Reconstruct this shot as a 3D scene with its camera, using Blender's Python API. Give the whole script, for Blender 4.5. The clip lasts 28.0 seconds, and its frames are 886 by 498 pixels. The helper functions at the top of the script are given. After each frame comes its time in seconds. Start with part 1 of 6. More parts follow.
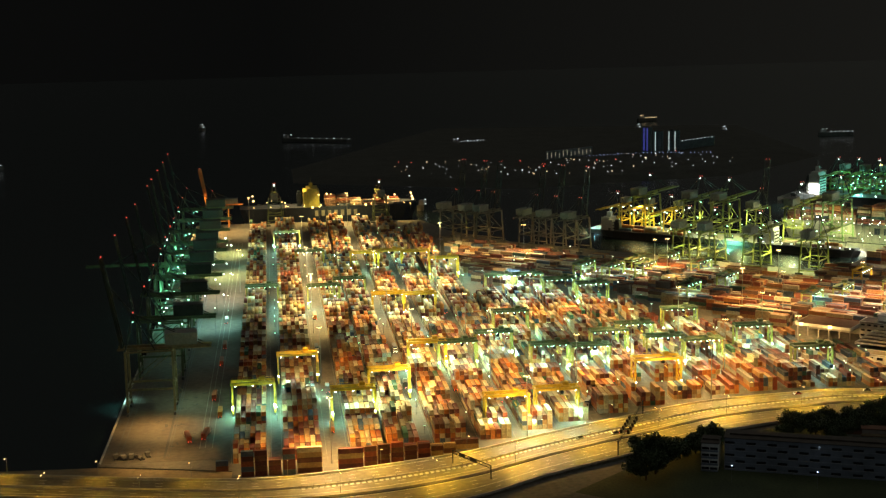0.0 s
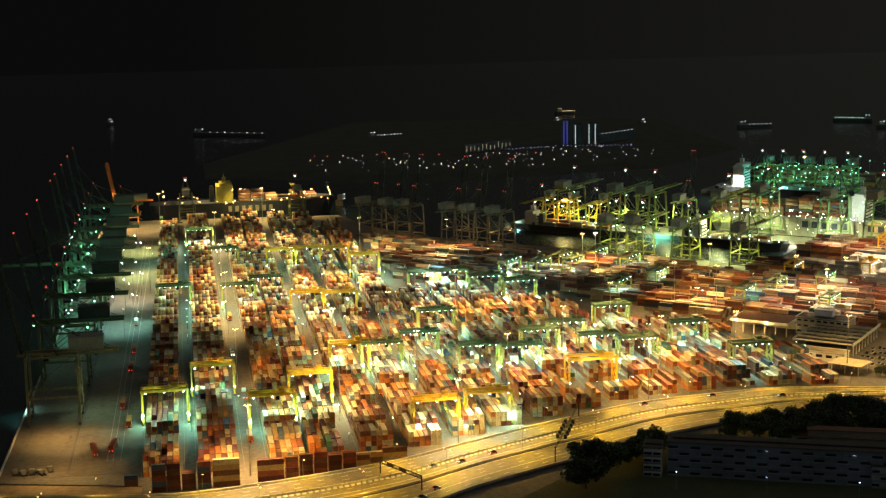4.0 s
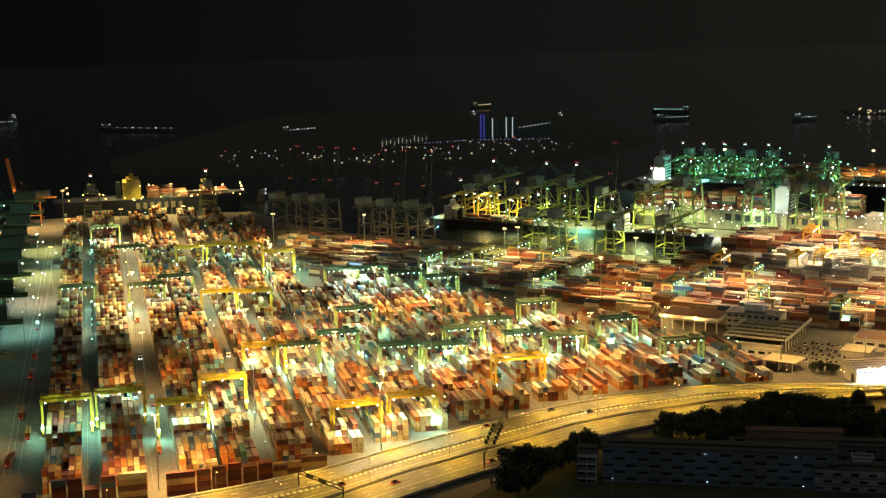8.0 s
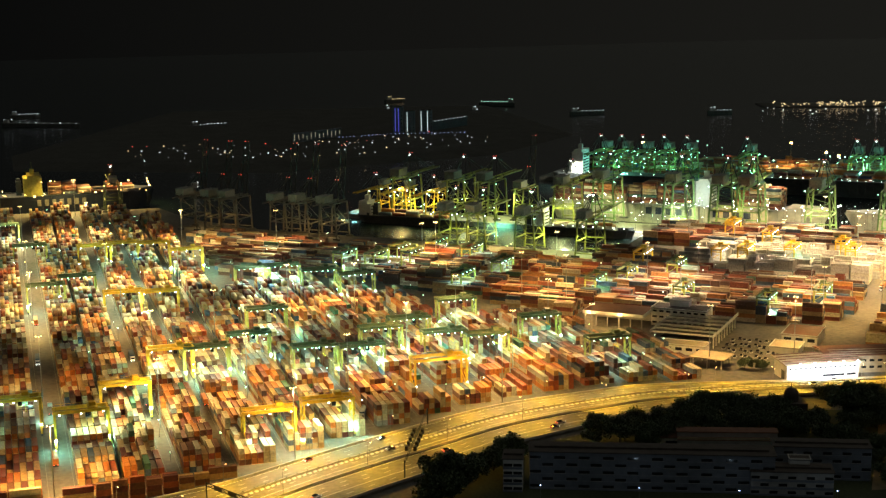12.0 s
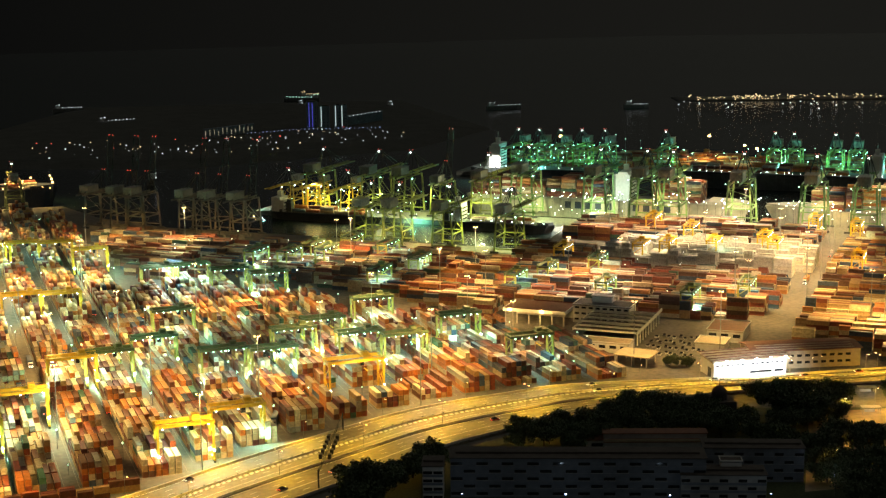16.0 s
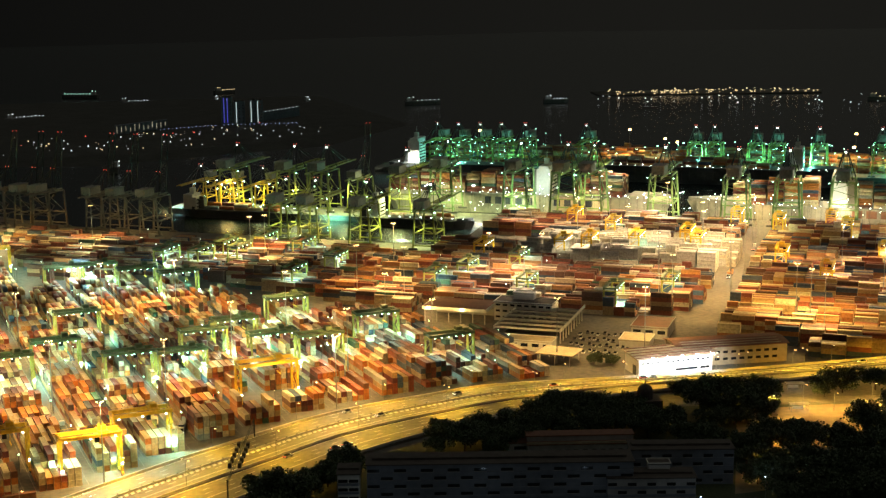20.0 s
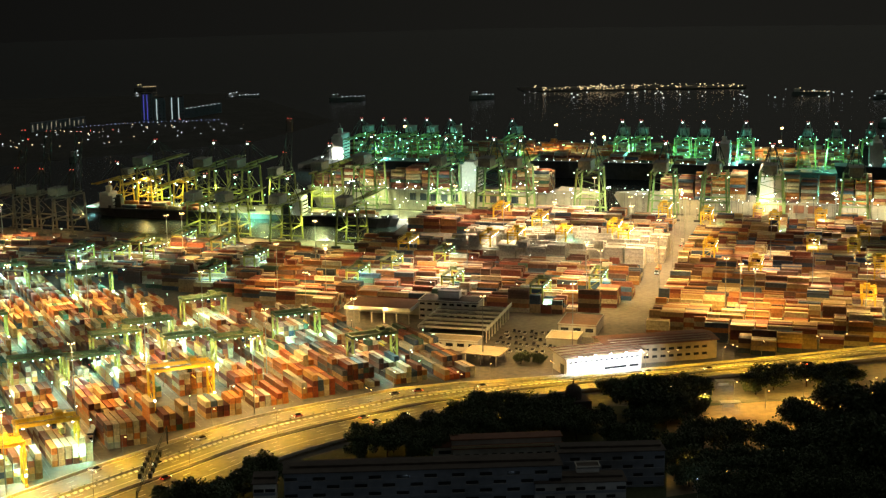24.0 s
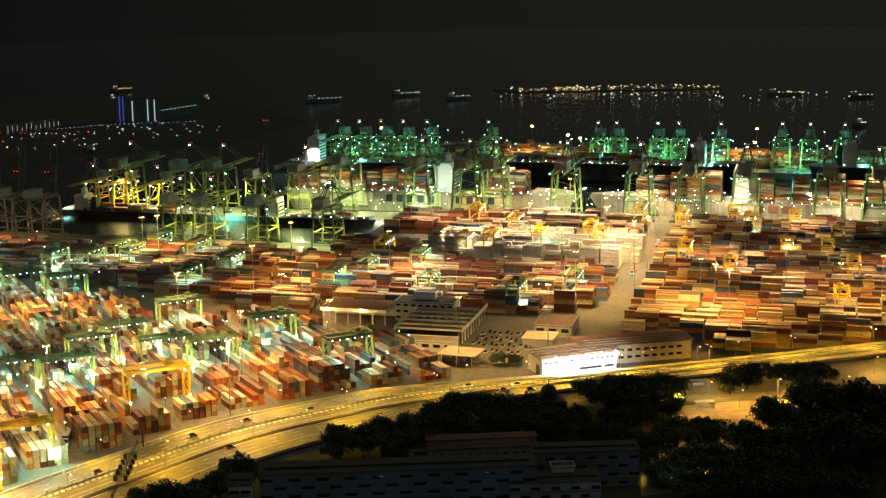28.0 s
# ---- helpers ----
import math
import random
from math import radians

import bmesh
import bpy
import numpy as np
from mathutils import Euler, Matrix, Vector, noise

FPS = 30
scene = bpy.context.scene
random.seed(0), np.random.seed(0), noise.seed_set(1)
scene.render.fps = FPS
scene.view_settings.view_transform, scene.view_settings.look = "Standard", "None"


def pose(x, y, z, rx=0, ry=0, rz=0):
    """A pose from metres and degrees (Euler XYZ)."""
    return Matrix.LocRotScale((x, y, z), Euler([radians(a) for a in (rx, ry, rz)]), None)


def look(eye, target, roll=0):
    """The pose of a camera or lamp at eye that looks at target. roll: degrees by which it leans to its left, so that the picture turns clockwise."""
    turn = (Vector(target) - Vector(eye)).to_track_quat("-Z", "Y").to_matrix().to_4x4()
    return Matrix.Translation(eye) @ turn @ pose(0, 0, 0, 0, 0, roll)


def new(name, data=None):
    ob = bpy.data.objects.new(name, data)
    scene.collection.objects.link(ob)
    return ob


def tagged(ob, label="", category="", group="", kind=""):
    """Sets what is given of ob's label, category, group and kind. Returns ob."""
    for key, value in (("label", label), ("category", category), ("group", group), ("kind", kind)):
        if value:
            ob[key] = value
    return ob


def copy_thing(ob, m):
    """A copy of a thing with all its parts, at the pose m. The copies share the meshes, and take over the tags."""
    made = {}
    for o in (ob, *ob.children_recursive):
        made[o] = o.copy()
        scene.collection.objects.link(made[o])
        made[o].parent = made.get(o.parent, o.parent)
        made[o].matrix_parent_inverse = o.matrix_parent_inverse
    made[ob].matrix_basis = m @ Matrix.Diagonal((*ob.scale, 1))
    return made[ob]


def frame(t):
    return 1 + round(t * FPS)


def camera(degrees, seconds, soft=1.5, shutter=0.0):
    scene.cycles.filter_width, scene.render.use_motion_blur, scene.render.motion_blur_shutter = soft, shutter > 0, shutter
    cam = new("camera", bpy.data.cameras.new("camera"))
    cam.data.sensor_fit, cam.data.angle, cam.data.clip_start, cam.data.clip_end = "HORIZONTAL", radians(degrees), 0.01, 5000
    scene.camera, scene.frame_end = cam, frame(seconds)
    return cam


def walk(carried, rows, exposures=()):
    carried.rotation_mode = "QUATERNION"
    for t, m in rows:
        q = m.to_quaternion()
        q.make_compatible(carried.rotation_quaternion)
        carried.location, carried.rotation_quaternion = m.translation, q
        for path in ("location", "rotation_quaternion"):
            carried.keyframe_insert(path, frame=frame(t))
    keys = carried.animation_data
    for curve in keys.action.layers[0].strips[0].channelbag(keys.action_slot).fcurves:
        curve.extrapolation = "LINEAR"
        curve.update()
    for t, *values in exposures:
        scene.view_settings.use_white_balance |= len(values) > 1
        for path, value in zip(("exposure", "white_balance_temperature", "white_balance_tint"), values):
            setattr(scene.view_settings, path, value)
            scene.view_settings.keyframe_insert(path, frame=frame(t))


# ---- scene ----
cam = camera(34.52, 28.0, soft=1.3)
PATH = [
    (0, -13.5, -126.4, 228.4, -6.74, -9.92, -1.22),
    (1, -13.9, -114.3, 226.4, -7.63, -10.00, -1.10),
    (2, -14.0, -102.8, 224.4, -8.49, -10.06, -1.06),
    (3, -14.0, -92.5, 222.6, -9.35, -10.12, -1.01),
    (3.5, -13.8, -87.3, 221.6, -9.80, -10.13, -1.04),
    (5.5, -12.7, -68.0, 218.2, -11.56, -10.24, -0.98),
    (6, -12.3, -63.6, 217.4, -11.99, -10.26, -0.96),
    (7, -11.1, -53.6, 215.5, -12.88, -10.32, -0.91),
    (8, -9.7, -44.4, 213.8, -13.76, -10.36, -0.94),
    (9, -8.2, -35.7, 212.2, -14.64, -10.43, -0.86),
    (10, -6.3, -26.8, 210.4, -15.52, -10.47, -0.84),
    (11, -4.3, -18.4, 208.8, -16.39, -10.51, -0.84),
    (12, -2.1, -10.1, 207.1, -17.26, -10.56, -0.78),
    (12.5, -0.8, -5.9, 206.3, -17.70, -10.58, -0.82),
    (14.5, 4.1, 8.7, 203.3, -19.40, -10.67, -0.76),
    (15, 5.3, 11.8, 202.6, -19.82, -10.68, -0.73),
    (16, 8.0, 18.5, 201.2, -20.65, -10.73, -0.70),
    (17, 10.9, 25.1, 199.7, -21.47, -10.77, -0.69),
    (18, 13.8, 31.1, 198.4, -22.29, -10.81, -0.68),
    (19, 16.7, 36.7, 197.1, -23.09, -10.84, -0.65),
    (20, 19.8, 42.2, 195.8, -23.87, -10.88, -0.61),
    (21, 23.0, 47.7, 194.5, -24.65, -10.91, -0.62),
    (21.5, 24.4, 50.0, 193.9, -25.03, -10.93, -0.60),
    (23.5, 30.5, 59.0, 191.7, -26.50, -10.99, -0.53),
    (24, 31.7, 60.6, 191.3, -26.79, -10.99, -0.53),
    (25, 32.8, 61.5, 191.0, -27.21, -11.00, -0.54),
    (26, 33.0, 61.3, 191.0, -27.45, -10.99, -0.53),
    (27, 32.5, 60.1, 191.3, -27.59, -10.97, -0.52),
    (28, 32.0, 58.8, 191.6, -27.70, -10.95, -0.54),
]


def aim(x, y, z, yaw, pitch, roll):
    return pose(x, y, z, 0, 0, yaw) @ pose(0, 0, 0, 90 + pitch) @ pose(0, 0, 0, 0, 0, roll)


walk(cam, [(t, aim(x, y, z, yaw, pitch, roll)) for t, x, y, z, yaw, pitch, roll in PATH])

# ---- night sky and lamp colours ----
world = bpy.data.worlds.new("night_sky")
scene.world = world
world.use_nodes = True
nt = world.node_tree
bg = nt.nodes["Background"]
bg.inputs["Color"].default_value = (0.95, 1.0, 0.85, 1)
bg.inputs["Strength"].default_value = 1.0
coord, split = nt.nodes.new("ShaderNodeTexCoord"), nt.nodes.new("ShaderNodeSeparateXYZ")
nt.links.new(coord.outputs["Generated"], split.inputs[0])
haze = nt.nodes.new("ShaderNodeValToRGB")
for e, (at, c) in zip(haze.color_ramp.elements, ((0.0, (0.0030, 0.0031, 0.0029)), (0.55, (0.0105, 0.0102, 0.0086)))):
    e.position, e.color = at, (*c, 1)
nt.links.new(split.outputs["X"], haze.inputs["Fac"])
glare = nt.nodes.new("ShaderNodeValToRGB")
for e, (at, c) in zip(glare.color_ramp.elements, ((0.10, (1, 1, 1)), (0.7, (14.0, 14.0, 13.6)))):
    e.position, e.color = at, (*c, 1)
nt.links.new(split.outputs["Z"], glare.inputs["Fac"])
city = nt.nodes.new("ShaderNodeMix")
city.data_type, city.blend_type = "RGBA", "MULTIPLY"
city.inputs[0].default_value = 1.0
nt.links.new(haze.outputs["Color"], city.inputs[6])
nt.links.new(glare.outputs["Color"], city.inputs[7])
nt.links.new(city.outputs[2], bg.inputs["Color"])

SODIUM = (1.0, 0.60, 0.18)
STREET = (1.0, 0.55, 0.035)
AMBER = (1.0, 0.62, 0.19)
MERCURY = (0.42, 1.0, 0.90)
GREENISH = (0.86, 1.0, 0.36)
PALE = (1.0, 0.70, 0.38)
PEACH = (1.0, 0.80, 0.44)
MINT = (0.50, 1.0, 0.74)
EMERALD = (0.22, 1.0, 0.66)
WHITE = (0.97, 1.0, 0.80)


STREET_POWER = 13000
MAST_POWER = 12.0
QUAY_POWER = 3.4
GANTRY_POWER = 8400


def lamp(name, x, y, z, power, colour, radius=0.6):
    data = bpy.data.lights.new(name, "POINT")
    data.energy, data.color, data.shadow_soft_size = power, colour, radius
    ob = new(name, data)
    ob.location = (x, y, z)
    return ob


def flood(name, x, y, z, target, power, colour, angle=120, radius=0.6):
    data = bpy.data.lights.new(name, "SPOT")
    data.energy, data.color, data.shadow_soft_size = power, colour, radius
    data.spot_size, data.spot_blend = radians(angle), 0.6
    ob = new(name, data)
    ob.matrix_world = look((x, y, z), target)
    return ob


# ---- materials ----
def ramp(nodes, links, source, stops, mode="LINEAR"):
    r = nodes.new("ShaderNodeValToRGB")
    r.color_ramp.interpolation = mode
    while len(r.color_ramp.elements) < len(stops):
        r.color_ramp.elements.new(1.0)
    for e, (p, c) in zip(r.color_ramp.elements, stops):
        e.position, e.color = p, (*c, 1)
    links.new(source, r.inputs["Fac"])
    return r.outputs["Color"]


def surface(name, colour, rough=0.7, metal=0.0, grain=0.5, stain=0.02, vary=0.25, bump=0.0):
    """A painted or mineral surface: its colour broken by fine grain and by broad stains, both in metres."""
    m = bpy.data.materials.new(name)
    m.use_nodes = True
    nodes, links = m.node_tree.nodes, m.node_tree.links
    p = nodes["Principled BSDF"]
    geo = nodes.new("ShaderNodeNewGeometry")
    a, b = nodes.new("ShaderNodeTexNoise"), nodes.new("ShaderNodeTexNoise")
    a.inputs["Scale"].default_value, b.inputs["Scale"].default_value = grain, stain
    b.inputs["Detail"].default_value = 6
    for n in (a, b):
        links.new(geo.outputs["Position"], n.inputs["Vector"])
    mix = nodes.new("ShaderNodeMath")
    mix.operation = "ADD"
    links.new(a.outputs["Fac"], mix.inputs[0])
    links.new(b.outputs["Fac"], mix.inputs[1])
    half = nodes.new("ShaderNodeMath")
    half.operation = "MULTIPLY"
    half.inputs[1].default_value = 0.5
    links.new(mix.outputs[0], half.inputs[0])
    low = tuple(c * (1 - vary) for c in colour)
    high = tuple(min(1, c * (1 + vary)) for c in colour)
    links.new(ramp(nodes, links, half.outputs[0], [(0.35, low), (0.65, high)]), p.inputs["Base Color"])
    p.inputs["Roughness"].default_value, p.inputs["Metallic"].default_value = rough, metal
    if bump:
        bn = nodes.new("ShaderNodeBump")
        bn.inputs["Strength"].default_value = bump
        links.new(a.outputs["Fac"], bn.inputs["Height"])
        links.new(bn.outputs["Normal"], p.inputs["Normal"])
    return m


def glow(name, colour, strength):
    m = bpy.data.materials.new(name)
    m.use_nodes = True
    p = m.node_tree.nodes["Principled BSDF"]
    p.inputs["Base Color"].default_value = (0.8, 0.8, 0.8, 1)
    p.inputs["Emission Color"].default_value = (*colour, 1)
    p.inputs["Emission Strength"].default_value = strength
    m.cycles.emission_sampling = "NONE"
    return m


PALETTE = [("rust_red", "rust-red", (0.30, 0.075, 0.03), 14), ("orange", "orange", (0.52, 0.19, 0.04), 15), ("brown", "dark brown", (0.17, 0.07, 0.035), 13),
           ("cream", "cream-white", (0.60, 0.51, 0.33), 21), ("tan", "tan", (0.48, 0.31, 0.13), 20), ("grey", "pale grey", (0.40, 0.39, 0.34), 5),
           ("blue", "blue-grey", (0.07, 0.11, 0.18), 4), ("green", "green", (0.06, 0.16, 0.10), 2), ("maroon", "maroon", (0.14, 0.035, 0.03), 9)]


def stacks_material(name, palette):
    """Painted steel of many boxes, each of one of the palette's colours."""
    m = bpy.data.materials.new(name)
    m.use_nodes = True
    nodes, links = m.node_tree.nodes, m.node_tree.links
    p = nodes["Principled BSDF"]
    geo = nodes.new("ShaderNodeNewGeometry")
    total, stops, at = sum(w for *_, w in palette), [], 0.0
    for _, _, c, w in palette:
        stops.append((at / total, c))
        at += w
    own = nodes.new("ShaderNodeAttribute")
    own.attribute_name = "paint"
    base = ramp(nodes, links, own.outputs["Fac"], stops, "CONSTANT")
    n = nodes.new("ShaderNodeTexNoise")
    n.inputs["Scale"].default_value, n.inputs["Detail"].default_value = 0.9, 5
    links.new(geo.outputs["Position"], n.inputs["Vector"])
    worn = ramp(nodes, links, n.outputs["Fac"], [(0.3, (0.62, 0.6, 0.58)), (0.6, (1, 1, 1))])
    mul = nodes.new("ShaderNodeMix")
    mul.data_type, mul.blend_type = "RGBA", "MULTIPLY"
    mul.inputs[0].default_value = 1.0
    links.new(base, mul.inputs[6])
    links.new(worn, mul.inputs[7])
    links.new(mul.outputs[2], p.inputs["Base Color"])
    p.inputs["Roughness"].default_value = 0.55
    return m


MIXED = stacks_material("mixed_containers", PALETTE)
REEFER = stacks_material("white_reefers", [("w", "", (0.62, 0.60, 0.54), 8), ("c", "", (0.62, 0.58, 0.48), 4), ("g", "", (0.5, 0.52, 0.52), 1)])
REDS = stacks_material("red_containers", [("r", "", (0.24, 0.07, 0.04), 7), ("o", "", (0.42, 0.19, 0.07), 4), ("b", "", (0.13, 0.065, 0.045), 8),
                                          ("t", "", (0.45, 0.33, 0.20), 6), ("n", "", (0.06, 0.09, 0.14), 3), ("c", "", (0.62, 0.57, 0.46), 4), ("g", "", (0.07, 0.14, 0.10), 1)])
TANS = stacks_material("tan_containers", [("t", "", (0.50, 0.34, 0.16), 8), ("r", "", (0.27, 0.08, 0.04), 6), ("c", "", (0.66, 0.57, 0.36), 6), ("b", "", (0.15, 0.075, 0.05), 6), ("o", "", (0.45, 0.20, 0.07), 4), ("n", "", (0.06, 0.09, 0.15), 3)])
BOX_PAINT = {n: surface("paint_" + n, c, 0.5, 0, 0.9, 0.15, 0.3) for n, _, c, _ in PALETTE}
CONCRETE = surface("concrete_yard", (0.145, 0.134, 0.114), 0.85, 0, 0.35, 0.03, 0.35, 0.2)
APRON = surface("quay_concrete", (0.135, 0.115, 0.092), 0.8, 0, 0.3, 0.05, 0.3, 0.2)
ASPHALT = surface("asphalt", (0.075, 0.072, 0.068), 0.7, 0, 0.8, 0.04, 0.3, 0.2)
ROADTOP = surface("worn_road", (0.155, 0.138, 0.10), 0.6, 0, 0.5, 0.05, 0.4, 0.2)
PARAPET = surface("parapet_concrete", (0.55, 0.52, 0.45), 0.8, 0, 0.6, 0.1, 0.25)
WORNLINE = surface("worn_line_paint", (0.30, 0.29, 0.25), 0.7, 0, 1.5, 0.3, 0.3)
PAINTWHITE = surface("road_paint", (0.75, 0.74, 0.70), 0.6, 0, 1.5, 0.3, 0.15)
YELLOW = surface("yellow_crane_paint", (0.74, 0.47, 0.03), 0.45, 0, 0.6, 0.08, 0.25)
OLIVEC = surface("olive_crane_paint", (0.20, 0.21, 0.04), 0.5, 0, 0.6, 0.08, 0.25)
GREENC = surface("green_crane_paint", (0.10, 0.13, 0.06), 0.5, 0, 0.6, 0.08, 0.25)
LEAFC = surface("leaf_green_crane_paint", (0.15, 0.24, 0.09), 0.5, 0, 0.6, 0.08, 0.25)
LIMEC = surface("lime_crane_paint", (0.38, 0.34, 0.07), 0.5, 0, 0.6, 0.08, 0.25)
# Near black: the unlit look of high steel, put into the colour.
DARKC = surface("unlit_steel_dark", (0.025, 0.03, 0.025), 0.55, 0, 0.6, 0.08, 0.3)
GREYC = surface("grey_crane_paint", (0.24, 0.23, 0.20), 0.55, 0, 0.6, 0.08, 0.25)
STEEL = surface("dark_steel", (0.10, 0.10, 0.10), 0.5, 0.4, 0.8, 0.1, 0.3)
POLE = surface("galvanised_pole", (0.35, 0.35, 0.34), 0.45, 0.6, 2, 0.3, 0.2)
WHITEWALL = surface("white_wall", (0.72, 0.70, 0.66), 0.7, 0, 0.5, 0.08, 0.12)
GREYWALL = surface("grey_wall", (0.42, 0.41, 0.40), 0.8, 0, 0.4, 0.08, 0.2)
FLATWALL = surface("flats_wall", (0.20, 0.22, 0.26), 0.8, 0, 0.4, 0.06, 0.2)
ROOFDARK = surface("dark_roof", (0.09, 0.075, 0.065), 0.8, 0, 0.4, 0.08, 0.3, 0.3)
ROOFTAN = surface("tan_roof", (0.46, 0.38, 0.26), 0.7, 0, 0.5, 0.08, 0.2)
ROOFRED = surface("red_brown_roof", (0.22, 0.10, 0.06), 0.7, 0, 0.5, 0.08, 0.25)
GLASS = surface("dark_window_glass", (0.02, 0.022, 0.025), 0.12, 0, 0.5, 0.05, 0.3)
BARK = surface("bark", (0.09, 0.065, 0.045), 0.9, 0, 3, 0.5, 0.3)
LEAF = surface("leaves", (0.07, 0.10, 0.045), 0.6, 0, 1.2, 0.2, 0.4)
GRASS = surface("grass", (0.06, 0.075, 0.03), 0.9, 0, 0.8, 0.05, 0.4, 0.3)
EARTH = surface("sandy_ground", (0.30, 0.22, 0.12), 0.9, 0, 0.3, 0.05, 0.3, 0.3)
HULLDARK = surface("dark_hull_paint", (0.05, 0.055, 0.06), 0.45, 0, 0.3, 0.05, 0.3)
# Grey that blends far hulls into the night haze, painted into them.
HAZEHULL = surface("hazed_hull_grey", (0.13, 0.135, 0.125), 0.6, 0, 0.3, 0.05, 0.2)
HULLBLUE = surface("blue_hull_paint", (0.02, 0.03, 0.06), 0.45, 0, 0.3, 0.05, 0.3)
HULLGREY = surface("pale_hull_paint", (0.32, 0.30, 0.26), 0.45, 0, 0.3, 0.05, 0.2)
GLOW_W = glow("floodlight_white", (0.80, 1.0, 0.90), 8)
GLOW_G = glow("floodlight_green_white", (0.42, 1.0, 0.72), 7)
GLOW_Y = glow("sodium_lamp", (1.0, 0.58, 0.20), 9)
GLOW_R = glow("red_beacon", (1.0, 0.05, 0.03), 2.2)
GLOW_B = glow("blue_strip", (0.10, 0.08, 1.0), 0.35)
FAR_WHITE = glow("far_white_lamp", (0.85, 0.95, 1.0), 1.1)
FAR_WARM = glow("far_warm_lamp", (1.0, 0.7, 0.35), 1.8)
STAIRGLOW = glow("stair_window_glow", (1.0, 0.86, 0.55), 0.5)
TOWERGLOW = glow("tower_strip_glow", (0.8, 1.0, 0.95), 0.55)
FAR_BLUE = glow("far_blue_lamp", (0.35, 0.5, 1.0), 1.0)
FAR_GREEN = glow("far_green_lamp", (0.5, 1.0, 0.8), 2.2)
# Darker copy of the crane grey; the lack of light is in the colour.
DIMC = surface("silhouette_grey_crane", (0.15, 0.13, 0.11), 0.55, 0, 0.6, 0.08, 0.25)
# The brown holds sodium light on the nearest crane's steel.
BROWNC = surface("sodium_lit_brown_crane", (0.24, 0.18, 0.09), 0.55, 0, 0.6, 0.08, 0.3)
# Orange lamp light on one crane, put into its colour.
ORANGEC = surface("sodium_lit_orange_crane", (0.50, 0.17, 0.04), 0.5, 0, 0.6, 0.08, 0.25)
SHORE = surface("shore_ground", (0.06, 0.06, 0.052), 0.9, 0, 0.3, 0.03, 0.3)
GLOW_TAIL = glow("tail_lamp", (1.0, 0.05, 0.02), 5)


def sea_material():
    m = bpy.data.materials.new("night_sea")
    m.use_nodes = True
    nodes, links = m.node_tree.nodes, m.node_tree.links
    p = nodes["Principled BSDF"]
    p.inputs["Base Color"].default_value = (0.004, 0.012, 0.012, 1)
    p.inputs["Roughness"].default_value = 0.26
    geo, n, b = nodes.new("ShaderNodeNewGeometry"), nodes.new("ShaderNodeTexNoise"), nodes.new("ShaderNodeBump")
    n.inputs["Scale"].default_value, n.inputs["Detail"].default_value = 0.25, 6
    b.inputs["Strength"].default_value, b.inputs["Distance"].default_value = 0.12, 1.0
    p.inputs["Specular IOR Level"].default_value = 0.5
    links.new(geo.outputs["Position"], n.inputs["Vector"])
    links.new(n.outputs["Fac"], b.inputs["Height"])
    links.new(b.outputs["Normal"], p.inputs["Normal"])
    return m


SEA = sea_material()


# ---- mesh tools ----
class Shape:
    """Gathers boxes, beams, rods and slabs into one mesh."""

    def __init__(self):
        self.v, self.f = [], []

    def quad8(self, pts):
        n = len(self.v)
        self.v += [tuple(p) for p in pts]
        self.f += [(n + a, n + b, n + c, n + d) for a, b, c, d in
                   ((0, 3, 2, 1), (4, 5, 6, 7), (0, 1, 5, 4), (1, 2, 6, 5), (2, 3, 7, 6), (3, 0, 4, 7))]
        return self

    def box(self, x, y, z, sx, sy, sz, turn=0.0):
        """Centre x, y; foot z; sizes; turn in degrees about the upright axis."""
        c, s = math.cos(radians(turn)), math.sin(radians(turn))
        pts = []
        for zz in (z, z + sz):
            for a, b in ((-1, -1), (1, -1), (1, 1), (-1, 1)):
                px, py = a * sx / 2, b * sy / 2
                pts.append((x + c * px - s * py, y + s * px + c * py, zz))
        return self.quad8(pts)

    def beam(self, p, q, w, h=None):
        p, q, h = Vector(p), Vector(q), h or w
        d = (q - p).normalized()
        side = d.cross(Vector((0, 0, 1)))
        side = side.normalized() if side.length > 1e-3 else Vector((1, 0, 0))
        up = side.cross(d).normalized()
        pts = [e + side * (a * w / 2) + up * (b * h / 2) for e in (p, q) for a, b in ((-1, -1), (1, -1), (1, 1), (-1, 1))]
        return self.quad8(pts)

    def rod(self, p, q, r0, r1=None, n=6):
        p, q, r1 = Vector(p), Vector(q), r0 if r1 is None else r1
        d = (q - p).normalized()
        side = d.orthogonal().normalized()
        up = d.cross(side)
        k = len(self.v)
        for e, r in ((p, r0), (q, r1)):
            for i in range(n):
                a = 2 * math.pi * i / n
                self.v.append(tuple(e + side * (r * math.cos(a)) + up * (r * math.sin(a))))
        self.f += [(k + i, k + (i + 1) % n, k + n + (i + 1) % n, k + n + i) for i in range(n)]
        self.f += [tuple(k + i for i in reversed(range(n))), tuple(k + n + i for i in range(n))]
        return self

    def slab(self, outline, z0, z1):
        """An upright prism over an outline that runs anticlockwise."""
        k, n = len(self.v), len(outline)
        self.v += [(x, y, z0) for x, y in outline] + [(x, y, z1) for x, y in outline]
        self.f += [tuple(k + i for i in reversed(range(n))), tuple(k + n + i for i in range(n))]
        self.f += [(k + i, k + (i + 1) % n, k + n + (i + 1) % n, k + n + i) for i in range(n)]
        return self

    def data(self, name, material):
        me = bpy.data.meshes.new(name)
        me.from_pydata(self.v, [], self.f)
        me.materials.append(material)
        return me


def part(name, shape, material, parent, label=""):
    ob = new(name, shape if isinstance(shape, bpy.types.Mesh) else shape.data(name, material))
    ob.parent = parent
    return tagged(ob, label)


